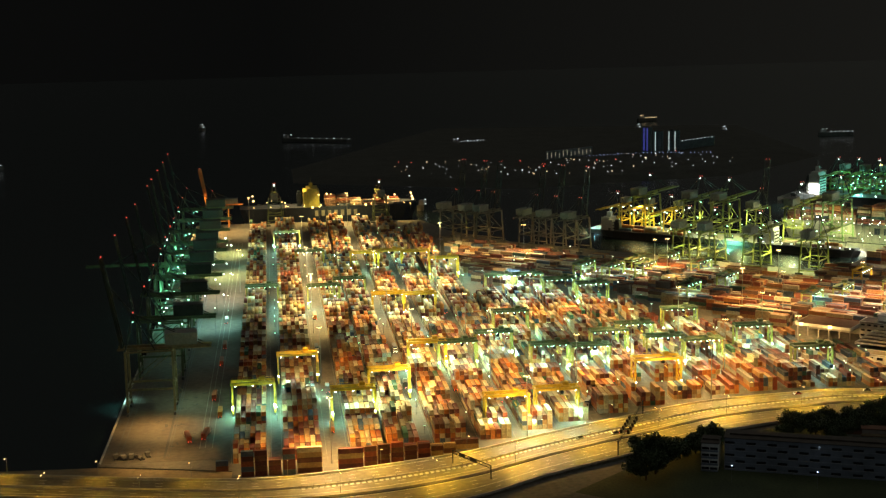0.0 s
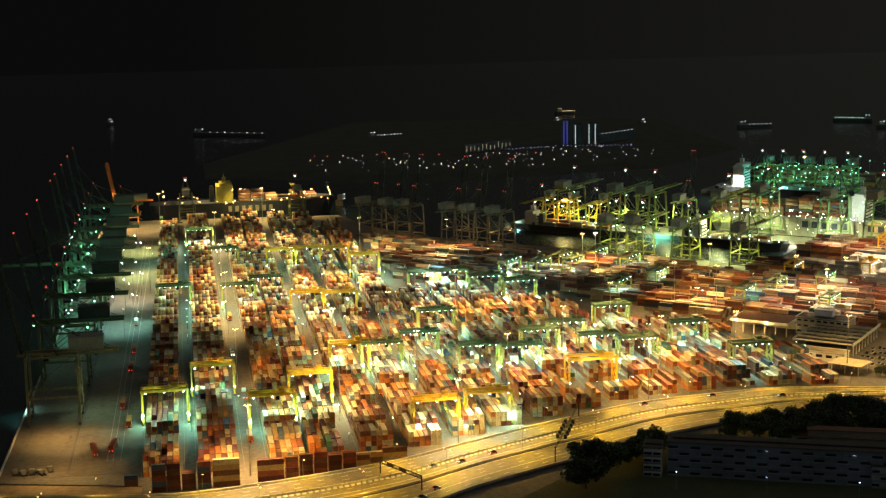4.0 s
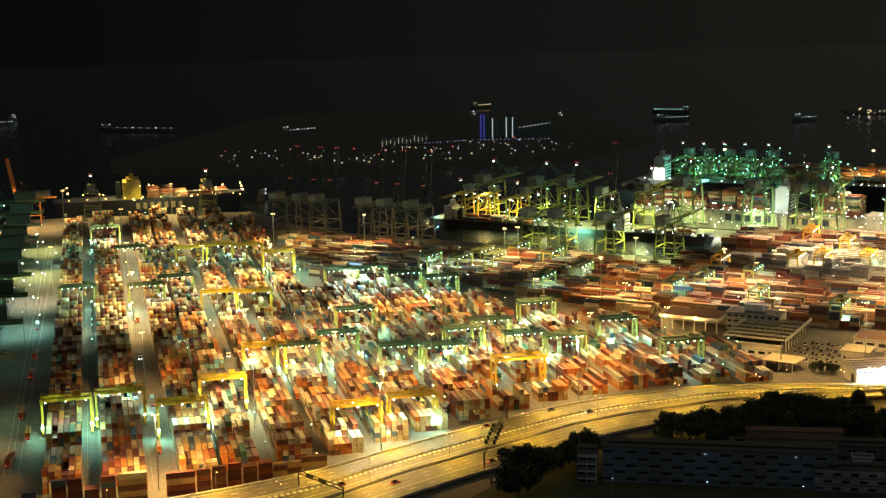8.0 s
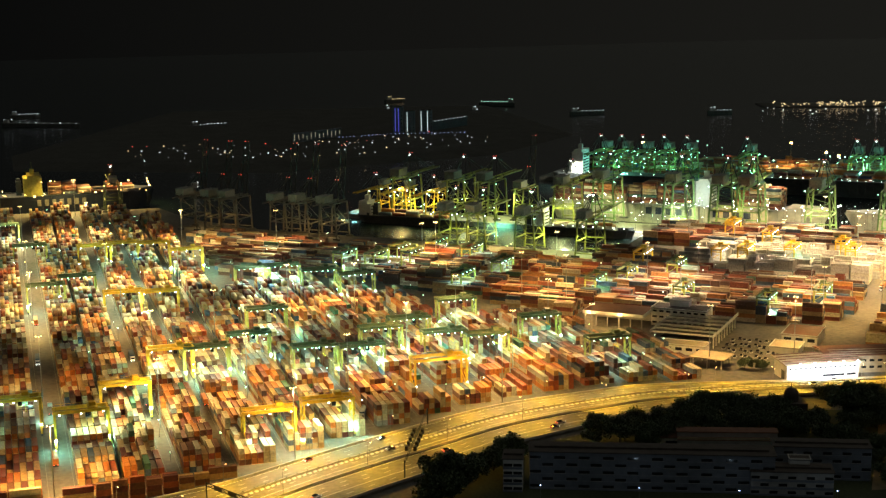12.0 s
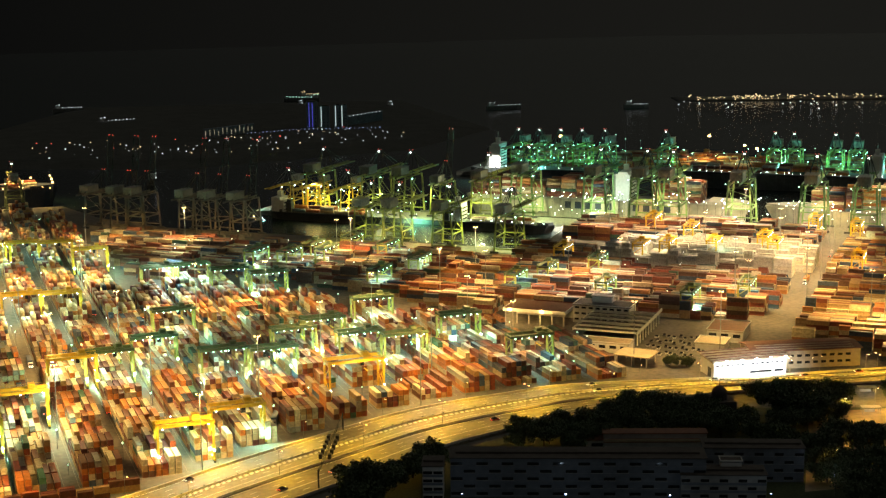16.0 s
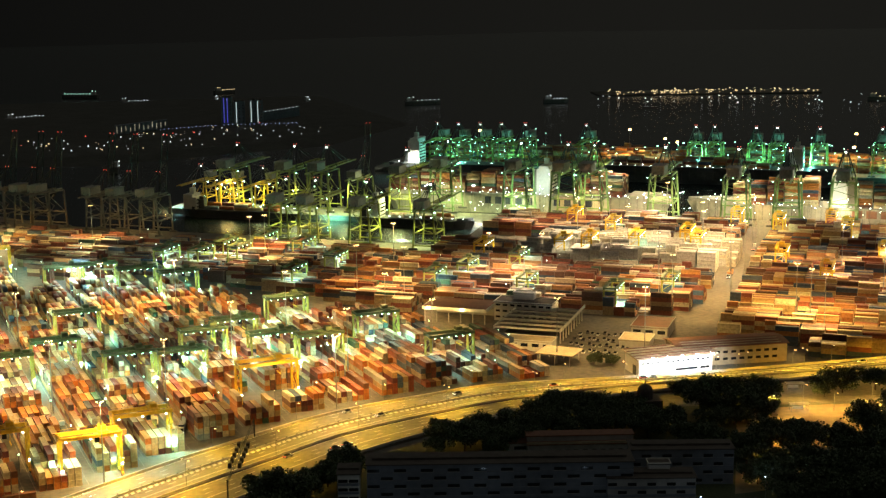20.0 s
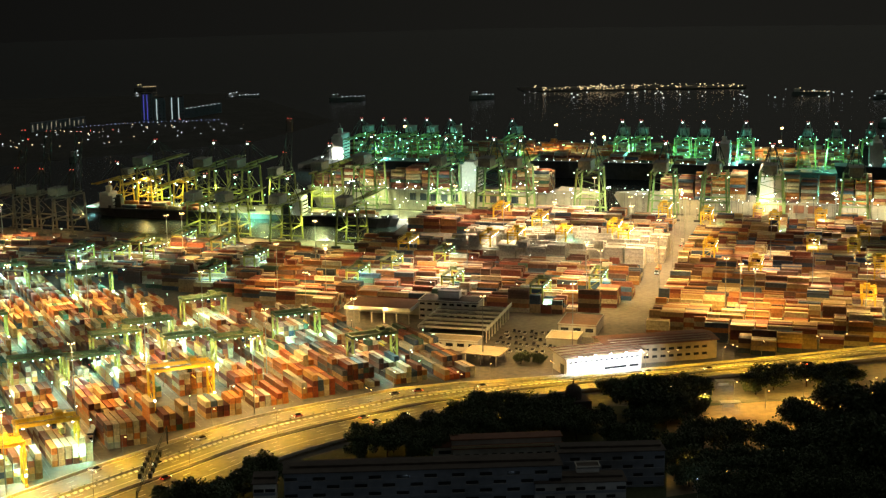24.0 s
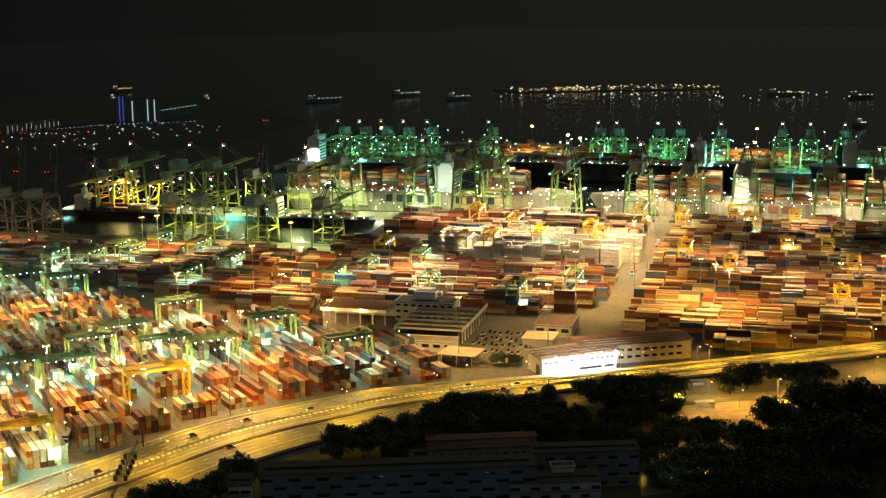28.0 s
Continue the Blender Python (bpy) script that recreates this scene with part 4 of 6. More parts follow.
def ship(label, length, beam, side, hull, house_at, house_high, at, turn, bulwark=0.0, house_width=0.8, house_long=12.0, house_mat=None, lit=None):
    """A moored ship, its bow toward local +x."""
    g = thing("ship", label, "ship", "moored ships", at=pose(*at, 0, 0, turn))
    n, b = length / 2, beam / 2
    outline = [(-n, -b * 0.8), (-n + 6, -b), (n - length * 0.16, -b), (n - length * 0.06, -b * 0.6), (n, 0), (n - length * 0.06, b * 0.6), (n - length * 0.16, b), (-n + 6, b), (-n, b * 0.8)]
    inner = [(x * 0.94, y * 0.86) for x, y in outline]
    s = Shape()
    m = len(outline)
    s.v = [(x, y, -4) for x, y in inner] + [(x, y, side) for x, y in outline]
    s.f = [tuple(reversed(range(m))), tuple(range(m, 2 * m))] + [(i, (i + 1) % m, m + (i + 1) % m, m + i) for i in range(m)]
    part("hull", s, hull, g)
    part("bow_deck", Shape().slab([(n - length * 0.14, -b * 0.9), (n - length * 0.05, -b * 0.55), (n - 1.5, 0), (n - length * 0.05, b * 0.55), (n - length * 0.14, b * 0.9)], side, side + 2.2), hull, g)
    rail = Shape()
    for sy in (-1, 1):
        rail.box(0, sy * (b - 0.3), side + 1.0, length * 0.8, 0.12, 0.12)
        for i in range(24):
            rail.box(-length * 0.4 + i * length * 0.8 / 23, sy * (b - 0.3), side, 0.12, 0.12, 1.1)
    part("rail", rail, POLE, g)
    hx = -n + length * house_at
    tower = part("superstructure", Shape().box(hx, 0, side, house_long, beam * house_width, house_high).box(hx + 1, 0, side + house_high, house_long * 0.7, beam * 0.98, 2.6)
                 .box(hx, 0, side + house_high + 2.6, 4, 4, 5).rod((hx, 0, side + house_high + 7), (hx, 0, side + house_high + 14), 0.3, 0.1), house_mat or WHITEWALL, g, "white superstructure")
    for i in range(max(1, int(house_high / 3))):
        z = side + 1.4 + i * 3
        part("window_band", Shape().box(hx, 0, z, house_long + 0.12, beam * house_width * 0.86, 0.9), GLASS, tower)
    part("funnel", Shape().box(hx - house_long * 0.75, 0, side, 5, 6, house_high * 0.8).box(hx - house_long * 0.75, 0, side + house_high * 0.8, 3.6, 4.4, 2.5), hull, g)
    if lit:
        for i in range(10):
            x = -length * 0.42 + i * length * 0.84 / 9
            part("deck_lamp", Shape().box(x, -b + 0.2, side + 1.6, 1.0, 0.5, 0.6), lit, g)
    SHIPS.append(g)
    return g


def deck_cargo(at, turn, x0, x1, beam, side, low, high, seed, material, label, gap=None):
    """Containers in bays on a ship's deck."""
    r, out = random.Random(seed), []
    c, s = math.cos(radians(turn)), math.sin(radians(turn))
    x = x0
    while x + 12.2 <= x1:
        if not (gap and gap[0] < x + 6 < gap[1]):
            base = r.uniform(low, high)
            rows = int((beam - 2) / 2.6)
            for j in range(rows):
                y = (j - (rows - 1) / 2) * 2.6
                for k in range(max(0, min(8, int(round(base + r.uniform(-0.8, 0.6)))))):
                    out.append((at[0] + c * (x + 6.1) - s * y, at[1] + s * (x + 6.1) + c * y, side + 0.4 + 2.6 * k, turn - 90, 12.19))
        x += 13.6
    return merged("deck_containers", out, material, label, False)


p = east(-200, 392)
ship("long pale-hulled container ship moored under green cranes", 250, 32, 13, HULLGREY, 0.57, 22, (p.x, p.y, 0), E_TURN, lit=GLOW_W)
deck_cargo((p.x, p.y), E_TURN, -118, 96, 32, 13, 5, 7, 41, REDS, "containers stacked on the deck of a ship", gap=(4, 40))
p = east(96, 392)
ship("long grey-hulled container ship moored along the quay", 320, 34, 12, HULLGREY, 0.62, 24, (p.x, p.y, 0), E_TURN + 180, lit=GLOW_W)
deck_cargo((p.x, p.y), E_TURN + 180, -150, 130, 34, 12, 5.5, 7.5, 43, MIXED, "containers stacked high on the deck of a ship", gap=(22, 58))
p = east(-425, 299)
ship("dark low feeder ship moored at the pier under yellow lamps", 110, 15, 3, HULLDARK, 0.9, 10, (p.x, p.y, 0), E_TURN + 180, lit=GLOW_W)
deck_cargo((p.x, p.y), E_TURN + 180, -36, 40, 14, 3, 1, 2, 44, MIXED, "few containers on a feeder ship's deck")
p = east(-266, 298)
ship("dark feeder ship moored in the inlet", 96, 15, 3, HULLDARK, 0.12, 12, (p.x, p.y, 0), E_TURN, lit=GLOW_W)
deck_cargo((p.x, p.y), E_TURN, -24, 34, 14, 3, 1, 2, 45, MIXED, "few containers on a feeder ship's deck")
ship("blue-hulled container ship moored beyond the west quay in warm light", 190, 30, 14, HULLBLUE, 0.40, 17, (44, 1394, 0), 0.0, house_width=0.95, house_long=17, house_mat=LIMEC, lit=GLOW_Y)
deck_cargo((44, 1394), 0.0, -5, 85, 30, 14, 1, 3.4, 46, REDS, "containers on the deck of a ship in warm light")
p = east(-60, 600)
ship("dark container ship at the distant terminal", 230, 30, 12, HULLDARK, 0.8, 18, (p.x, p.y, 0), E_TURN, lit=GLOW_W)
deck_cargo((p.x, p.y), E_TURN, -104, 50, 30, 12, 1, 3, 47, MIXED, "containers on a distant ship")
p = east(200, 615)
ship("distant container ship with white lamps", 180, 28, 12, HULLDARK, 0.2, 20, (p.x, p.y, 0), E_TURN, lit=GLOW_W)
p = east(-318, 585)
ship("distant ship with a white lit superstructure", 150, 26, 10, HULLDARK, 0.18, 22, (p.x, p.y, 0), E_TURN, lit=GLOW_W)
# ship-side lettering, as plain blocks
for vessel, x0, n_, step, y_, paint_, wide in ((SHIPS[4], -14, 7, 6.9, -15.05, GREYC, 3.6), (SHIPS[0], -30, 5, 9.0, -16.05, HULLBLUE, 5.5), (SHIPS[0], 30, 4, 9.0, -16.05, HULLBLUE, 5.5), (SHIPS[1], 24, 3, -11.0, 17.05, ROOFRED, 8.0)):
    for i in range(n_):
        part("letter_block", Shape().box(x0 + i * step, y_, 4.5, wide, 0.3, 6.0), paint_, vessel, "letter shape painted on the hull")


# ---- terminal buildings ----
def block(name, label, u, v, su, sv, high, wall, roof, turn=E_TURN, at=None, rows=0, cols=0, parapet=0.5, category="building"):
    """A flat-roofed building about its centre: walls, roof slab with an edge, and windows on the two sides that face the road."""
    c = east(u, v) if at is None else Vector((*at, 0))
    g = thing(name, label, category, at=pose(c.x, c.y, 0, 0, 0, turn))
    part("wall", Shape().box(0, 0, 0, su, sv, high), wall, g)
    part("roof", Shape().box(0, 0, high, su + 0.8, sv + 0.8, 0.35), roof, g)
    if parapet:
        rim = Shape()
        for sx, sy, px, py in ((su + 0.9, 0.3, 0, -sv / 2 - 0.3), (su + 0.9, 0.3, 0, sv / 2 + 0.3), (0.3, sv + 0.3, -su / 2 - 0.3, 0), (0.3, sv + 0.3, su / 2 + 0.3, 0)):
            rim.box(px, py, high + 0.352, sx, sy, parapet)
        part("parapet", rim, wall, g)
    for r in range(rows):
        z = high * (r + 0.45) / rows
        for k in range(cols):
            x = -su / 2 + su * (k + 0.5) / cols
            w = part("window", Shape().box(x, -sv / 2 - 0.01, z, su / cols * 0.62, 0.14, high / rows * 0.34), GLASS, g)
        for k in range(max(1, int(cols * sv / su))):
            n = max(1, int(cols * sv / su))
            y = -sv / 2 + sv * (k + 0.5) / n
            part("window", Shape().box(-su / 2 - 0.01, y, z, 0.14, sv / n * 0.62, high / rows * 0.34), GLASS, g)
    return g


# open shed with a flat brown roof on columns
c = east(-135, -8)
g = thing("open_shed", "open shed with a flat brown roof and pale fascia on columns", "shed", at=pose(c.x, c.y, 0, 0, 0, E_TURN))
part("roof", Shape().box(0, 0, 8.6, 38, 24, 0.4), ROOFRED, g)
part("fascia", Shape().box(0, -12.1, 7.2, 38.4, 0.4, 1.9).box(19.1, 0, 7.2, 0.4, 24, 1.9).box(-19.1, 0, 7.2, 0.4, 24, 1.9), WHITEWALL, g)
for i in range(6):
    for y in (-11, 11):
        part("column", Shape().box(-18 + i * 7.2, y, 0, 0.6, 0.6, 7.2), GREYWALL, g)
part("back_wall", Shape().box(0, 11.6, 0, 37, 0.3, 7.2), GREYWALL, g)
for x in (-15, 5):
    part("floodlight", Shape().box(x, -12.9, 7.6, 2.0, 0.6, 1.5), GLOW_Y, g, "glowing sodium floodlight")
block("office_building", "white three-storey office building beside the sheds", -98, 2, 34, 16, 10.5, WHITEWALL, ROOFDARK, rows=3, cols=8)
block("roof_house", "white stair house on an office roof", -100, 6, 12, 6, 14.2, WHITEWALL, GREYWALL, rows=0)
# slatted workshop
c = east(-84, -22)
g = thing("workshop", "pale workshop with a roof of long parallel louvres", "workshop", at=pose(c.x, c.y, 0, 0, 0, E_TURN))
part("wall", Shape().box(0, 28, 0, 36, 0.4, 6.5).box(-18, 4, 0, 0.4, 48, 6.5), GREYWALL, g)
for i in range(9):
    part("column", Shape().box(18, -26 + i * 6.6, 0, 0.6, 0.6, 6.6), WHITEWALL, g)
part("fascia", Shape().box(18.4, 2, 6.5, 0.5, 62, 1.8).box(-18.4, 2, 6.5, 0.5, 62, 1.8), WHITEWALL, g)
for i in range(6):
    y = -26 + i * 9.4
    slat = part("roof_louvre", Shape().quad8([(-18, y - 4.2, 8.3), (18, y - 4.2, 8.3), (18, y + 4.6, 6.7), (-18, y + 4.6, 6.7), (-18, y - 4.2, 8.6), (18, y - 4.2, 8.6), (18, y + 4.6, 7.0), (-18, y + 4.6, 7.0)]), ROOFDARK, g)
    part("louvre_edge", Shape().box(0, y - 4.5, 7.5, 36.4, 0.3, 1.1), WHITEWALL, slat)
block("gatehouse", "low cream building with a flat roof in front of the workshop", -81, -62, 30, 11, 5.0, WHITEWALL, ROOFTAN, rows=1, cols=5)
# canopy
c = east(-58, -84)
g = thing("canopy", "cream flat canopy on posts over parked vehicles", "canopy", at=pose(c.x, c.y, 0, 0, 0, E_TURN - 6))
part("roof", Shape().box(0, 0, 5.4, 20, 17, 0.4), ROOFTAN, g)
for x in (-8, 0, 8):
    for y in (-7, 7):
        part("post", Shape().box(x, y, 0, 0.4, 0.4, 5.4), WHITEWALL, g)
block("store", "brown-roofed store building with pale walls", -22, -12, 20, 26, 6.0, GREYWALL, ROOFRED, rows=1, cols=3)
block("store", "small pale lean-to with a tan roof beside the store", -26, -40, 16, 16, 4.0, WHITEWALL, ROOFTAN)
# bright white hall
g = thing("white_hall", "white hall with a brightly floodlit front wall beside the expressway", "hall", at=pose(403, 632, 0, 0, 0, -7))
part("wall", Shape().box(0, -3, 0, 40, 16, 9), WHITEWALL, g)
part("roof", Shape().quad8([(-22, -14, 9), (22, -14, 9), (22, 6, 10), (-22, 6, 10), (-22, -14, 9.5), (22, -14, 9.5), (22, 6, 10.5), (-22, 6, 10.5)]), ROOFTAN, g)
for i in range(5):
    part("roof_rib", Shape().beam((-21.5, -11.5 + i * 4, 9.75 + i * 0.2), (21.5, -11.5 + i * 4, 9.75 + i * 0.2), 0.6, 0.4), ROOFRED, g)
for i in range(14):
    part("window", Shape().box(-18 + i * 2.75, -11.05, 6.2, 1.7, 0.12, 0.8), GLASS, g)
for x, w_ in ((6, 12), (16, 5)):
    part("low_window", Shape().box(x, -11.05, 1.6, w_, 0.12, 1.2), GLASS, g)
part("door", Shape().box(-20.06, -6, 0, 0.16, 4, 5), STEEL, g)
for i in range(5):
    arm = part("lamp_arm", Shape().beam((-16 + i * 8, -14.0, 9.4), (-16 + i * 8, -18, 11.0), 0.15), POLE, g)
    part("floodlight", Shape().box(-16 + i * 8, -18, 10.9, 1.2, 0.8, 0.4), GLOW_W, arm)
g = thing("warehouse", "long tan-walled warehouse with a brown pitched roof beside the expressway", "warehouse", at=pose(441, 638, 0, 0, 0, -14))
part("wall", Shape().box(0, -5, 0, 58, 20, 9.5), ROOFTAN, g)
for sy in (-1, 1):
    part("roof", Shape().quad8([(-30, sy * 11 - 5, 9.5), (30, sy * 11 - 5, 9.5), (30, -5, 11), (-30, -5, 11), (-30, sy * 11 - 5, 9.9), (30, sy * 11 - 5, 9.9), (30, -5, 11.4), (-30, -5, 11.4)]), ROOFRED, g)
for i in range(3):
    part("roof_light", Shape().beam((-26, -14 + i * 3, 10.25 + i * 0.41), (26, -14 + i * 3, 10.25 + i * 0.41), 0.5, 0.2), ROOFTAN, g)
for r in range(2):
    for i in range(12):
        part("window", Shape().box(-26 + i * 4.4, -15.06, 2.4 + r * 3.6, 2.6, 0.14, 1.3), GLASS, g)
part("door", Shape().box(-20, -15.1, 0, 5, 0.2, 4.5), STEEL, g)


def mast(label, high=35.0, heads=4):
    g = thing("high_mast_lamp", label, "light mast", "yard light masts")
    part("pole", Shape().rod((0, 0, 0), (0, 0, high), 0.34, 0.14, 8), POLE, g)
    ring = part("head_frame", Shape().box(0, 0, high - 0.4, 1.8, 1.8, 0.3), STEEL, g)
    for i in range(heads):
        a = 2 * math.pi * i / heads
        part("floodlight", Shape().box(1.2 * math.cos(a), 1.2 * math.sin(a), high - 0.9, 0.55, 0.55, 0.4), GLOW_Y, ring)
    return g


proto = mast("tall grey light mast with a ring of glowing sodium lamps")
for k, (x, y, _) in enumerate(MASTS):
    m = pose(x, y, 0)
    if k:
        copy_thing(proto, m)
    else:
        proto.matrix_world = m


# ---- foreground: flats, houses, trees and side road ----
def flats(label, x, y, turn, long, deep, high, storeys, bays, wall=None, roof=None):
    """A slab block with bands of windows set into recesses on its near side."""
    g = thing("apartment_block", label, "apartment block", at=pose(x, y, 0, 0, 0, turn))
    body = part("wall", Shape().box(0, 0, 0, long, deep, high), wall or FLATWALL, g)
    part("roof", Shape().box(0, 0, high, long + 1, deep + 1, 0.4).box(0, 0, high + 0.4, long * 0.96, deep * 0.3, 0.8), roof or ROOFDARK, g)
    for s_ in range(storeys):
        z = 0.9 + s_ * (high - 0.6) / storeys
        part("spandrel", Shape().box(0, -deep / 2 - 0.2, z - 1.1, long, 0.4, 0.95), FLATWALL, g, "pale band below the windows")
        for b in range(bays):
            xx = -long / 2 + long * (b + 0.5) / bays
            if (b + s_) % 2 == 0 or bays < 8:
                w = part("window", Shape().box(xx, -deep / 2 - 0.03, z, long / bays * 0.9, 0.16, 1.2), GLASS, g)
                part("sill", Shape().box(xx, -deep / 2 - 0.12, z - 0.14, long / bays * 0.95, 0.3, 0.12), GREYWALL, w)
            elif (b * 5 + s_ * 3) % 4 == 0:
                part("wall_panel", Shape().box(xx, -deep / 2 - 0.02, z - 0.1, long / bays * 0.98, 0.12, 1.5), GREYWALL, g)
    return g


flats("long grey slab block of flats with rows of dark windows, unlit", 247, 505, -23.2, 100, 13, 16, 5, 20)
flats("pale end stair tower of a dark apartment block", 193, 523, -23.2, 8, 12, 14, 4, 2, wall=WHITEWALL)
flats("dark grey block of flats with a flat roof behind trees", 320, 493, -24, 40, 11, 14, 4, 10)
flats("low pale building with a band of windows and a dark roof", 298, 480, -24, 33, 11, 10, 3, 9, wall=GREYWALL)
block("roof_hut", "small pale roof hut on a low building", 0, 0, 8, 5, 13, WHITEWALL, ROOFDARK, turn=-24, at=(303, 482))
g = thing("terrace", "long two-tier terrace house with brown roof edges, dimly lit", "terrace house", at=pose(300, 537, 0, 0, 0, -22))
part("wall", Shape().box(0, 0, 0, 44, 10, 5.5).box(0, 2, 5.5, 44, 6, 2.5), GREYWALL, g)
part("roof", Shape().box(0, -3.2, 5.5, 45, 4.4, 0.4).box(0, 2, 8, 45, 7, 0.4), ROOFRED, g)
part("railing", Shape().box(0, -5.4, 6.0, 45, 0.15, 0.9), ROOFTAN, g)
for i in range(12):
    part("window", Shape().box(-20 + i * 3.6, -5.06, 1.6, 2.0, 0.14, 1.8), GLASS, g)
g = thing("hut", "small hut with a brown pitched roof and lit orange wall", "hut", at=pose(279, 551, 0, 0, 0, -22))
part("wall", Shape().box(0, 0, 0, 9, 7, 4.5), WHITEWALL, g)
part("roof", Shape().quad8([(-5.2, -4.2, 4.4), (5.2, -4.2, 4.4), (5.2, 0, 6.8), (-5.2, 0, 6.8), (-5.2, -4.2, 4.7), (5.2, -4.2, 4.7), (5.2, 0, 7.1), (-5.2, 0, 7.1)])
     .quad8([(-5.2, 0, 6.8), (5.2, 0, 6.8), (5.2, 4.2, 4.4), (-5.2, 4.2, 4.4), (-5.2, 0, 7.1), (5.2, 0, 7.1), (5.2, 4.2, 4.7), (-5.2, 4.2, 4.7)]), ROOFRED, g)
part("window", Shape().box(0, -3.53, 1.6, 5, 0.12, 1.4), GLASS, g)
g = thing("domed_hall", "dark domed hall behind trees beside the expressway", "domed building", at=pose(352, 570, 0, 0, 0, -15))
part("wall", Shape().box(0, 0, 0, 13, 12, 8).rod((0, 0, 8), (0, 0, 11), 3.6, 3.6, 12), ROOFDARK, g)
dome = Shape()
for i in range(5):
    a, b = radians(i * 18), radians((i + 1) * 18)
    dome.rod((0, 0, 11 + 3.6 * math.sin(a)), (0, 0, 11 + 3.6 * math.sin(b)), 3.6 * math.cos(a), max(0.05, 3.6 * math.cos(b)), 14)
dome.rod((0, 0, 14.5), (0, 0, 17), 0.35, 0.08)
part("dome", dome, ROOFDARK, g)

solid("side_road", Shape().slab([(372, 577), (392, 568), (440, 549), (510, 521), (640, 470), (640, 478), (512, 530), (442, 558), (394, 577), (374, 586)], 0, 0.06), ROADTOP,
      "side road beside the expressway in yellow light", "road", kind="structure")
solid("plaza", Shape().slab([(330, 470), (360, 466), (470, 488), (520, 505), (500, 522), (438, 547), (400, 556), (384, 545)], 0, 0.05), EARTH, "sandy open ground in yellow lamp light", "open ground", kind="structure")
solid("verge", Shape().slab([(120, 500), (190, 440), (640, 380), (760, 440), (760, 530), (640, 468), (510, 519), (440, 547), (392, 566), (372, 575), (346, 592), (275, 586), (224, 572), (174, 547)], -0.1, 0.03), GRASS,
      "dark grass ground below the flats", "grass", kind="structure")


def tree(seed, high, spread, label):
    """A tapered trunk, forked limbs and a crown of leaf clumps with gaps."""
    r = random.Random(seed)
    g = thing("tree", label, "tree", "broad trees below the expressway")
    fork = high * 0.38
    part("trunk", Shape().rod((0, 0, 0), (r.uniform(-0.4, 0.4), r.uniform(-0.4, 0.4), fork), high * 0.035, high * 0.024, 8), BARK, g)
    limbs, ends = Shape(), []
    for i in range(9):
        a = 2 * math.pi * i / 9 + r.uniform(-0.3, 0.3)
        d = spread * r.uniform(0.35, 0.85)
        e = Vector((d * math.cos(a), d * math.sin(a), high * r.uniform(0.45, 0.86)))
        limbs.rod((0, 0, fork * 0.95), e, high * 0.016, 0.05, 5)
        ends.append(e)
        for _ in range(2):
            f = e + Vector((r.uniform(-1, 1), r.uniform(-1, 1), r.uniform(-0.1, 0.5))) * spread * 0.3
            limbs.rod(e.lerp(Vector((0, 0, fork)), 0.3), f, high * 0.008, 0.04, 4)
            ends.append(f)
    part("branching", limbs, BARK, g)
    ends += [Vector((r.gauss(0, spread * 0.4), r.gauss(0, spread * 0.4), high * r.uniform(0.72, 0.98))) for _ in range(16)]
    verts, faces = [], []
    for e in ends:
        size = spread * r.uniform(0.22, 0.42)
        for _ in range(120):
            d = Vector((r.gauss(0, 1), r.gauss(0, 1), r.gauss(0, 0.7)))
            c = e + d.normalized() * size * r.uniform(0.35, 1.0)
            n = Vector((r.gauss(0, 1), r.gauss(0, 1), r.gauss(0, 1))).normalized()
            t1 = n.orthogonal().normalized() * r.uniform(0.35, 0.7)
            t2 = n.cross(t1).normalized() * r.uniform(0.3, 0.6)
            k = len(verts)
            verts += [tuple(c - t1), tuple(c + t2), tuple(c + t1), tuple(c - t2)]
            faces.append((k, k + 1, k + 2, k + 3))
    me = bpy.data.meshes.new("crown")
    me.from_pydata(verts, [], faces)
    me.materials.append(LEAF)
    part("crown", me, LEAF, g)
    return g


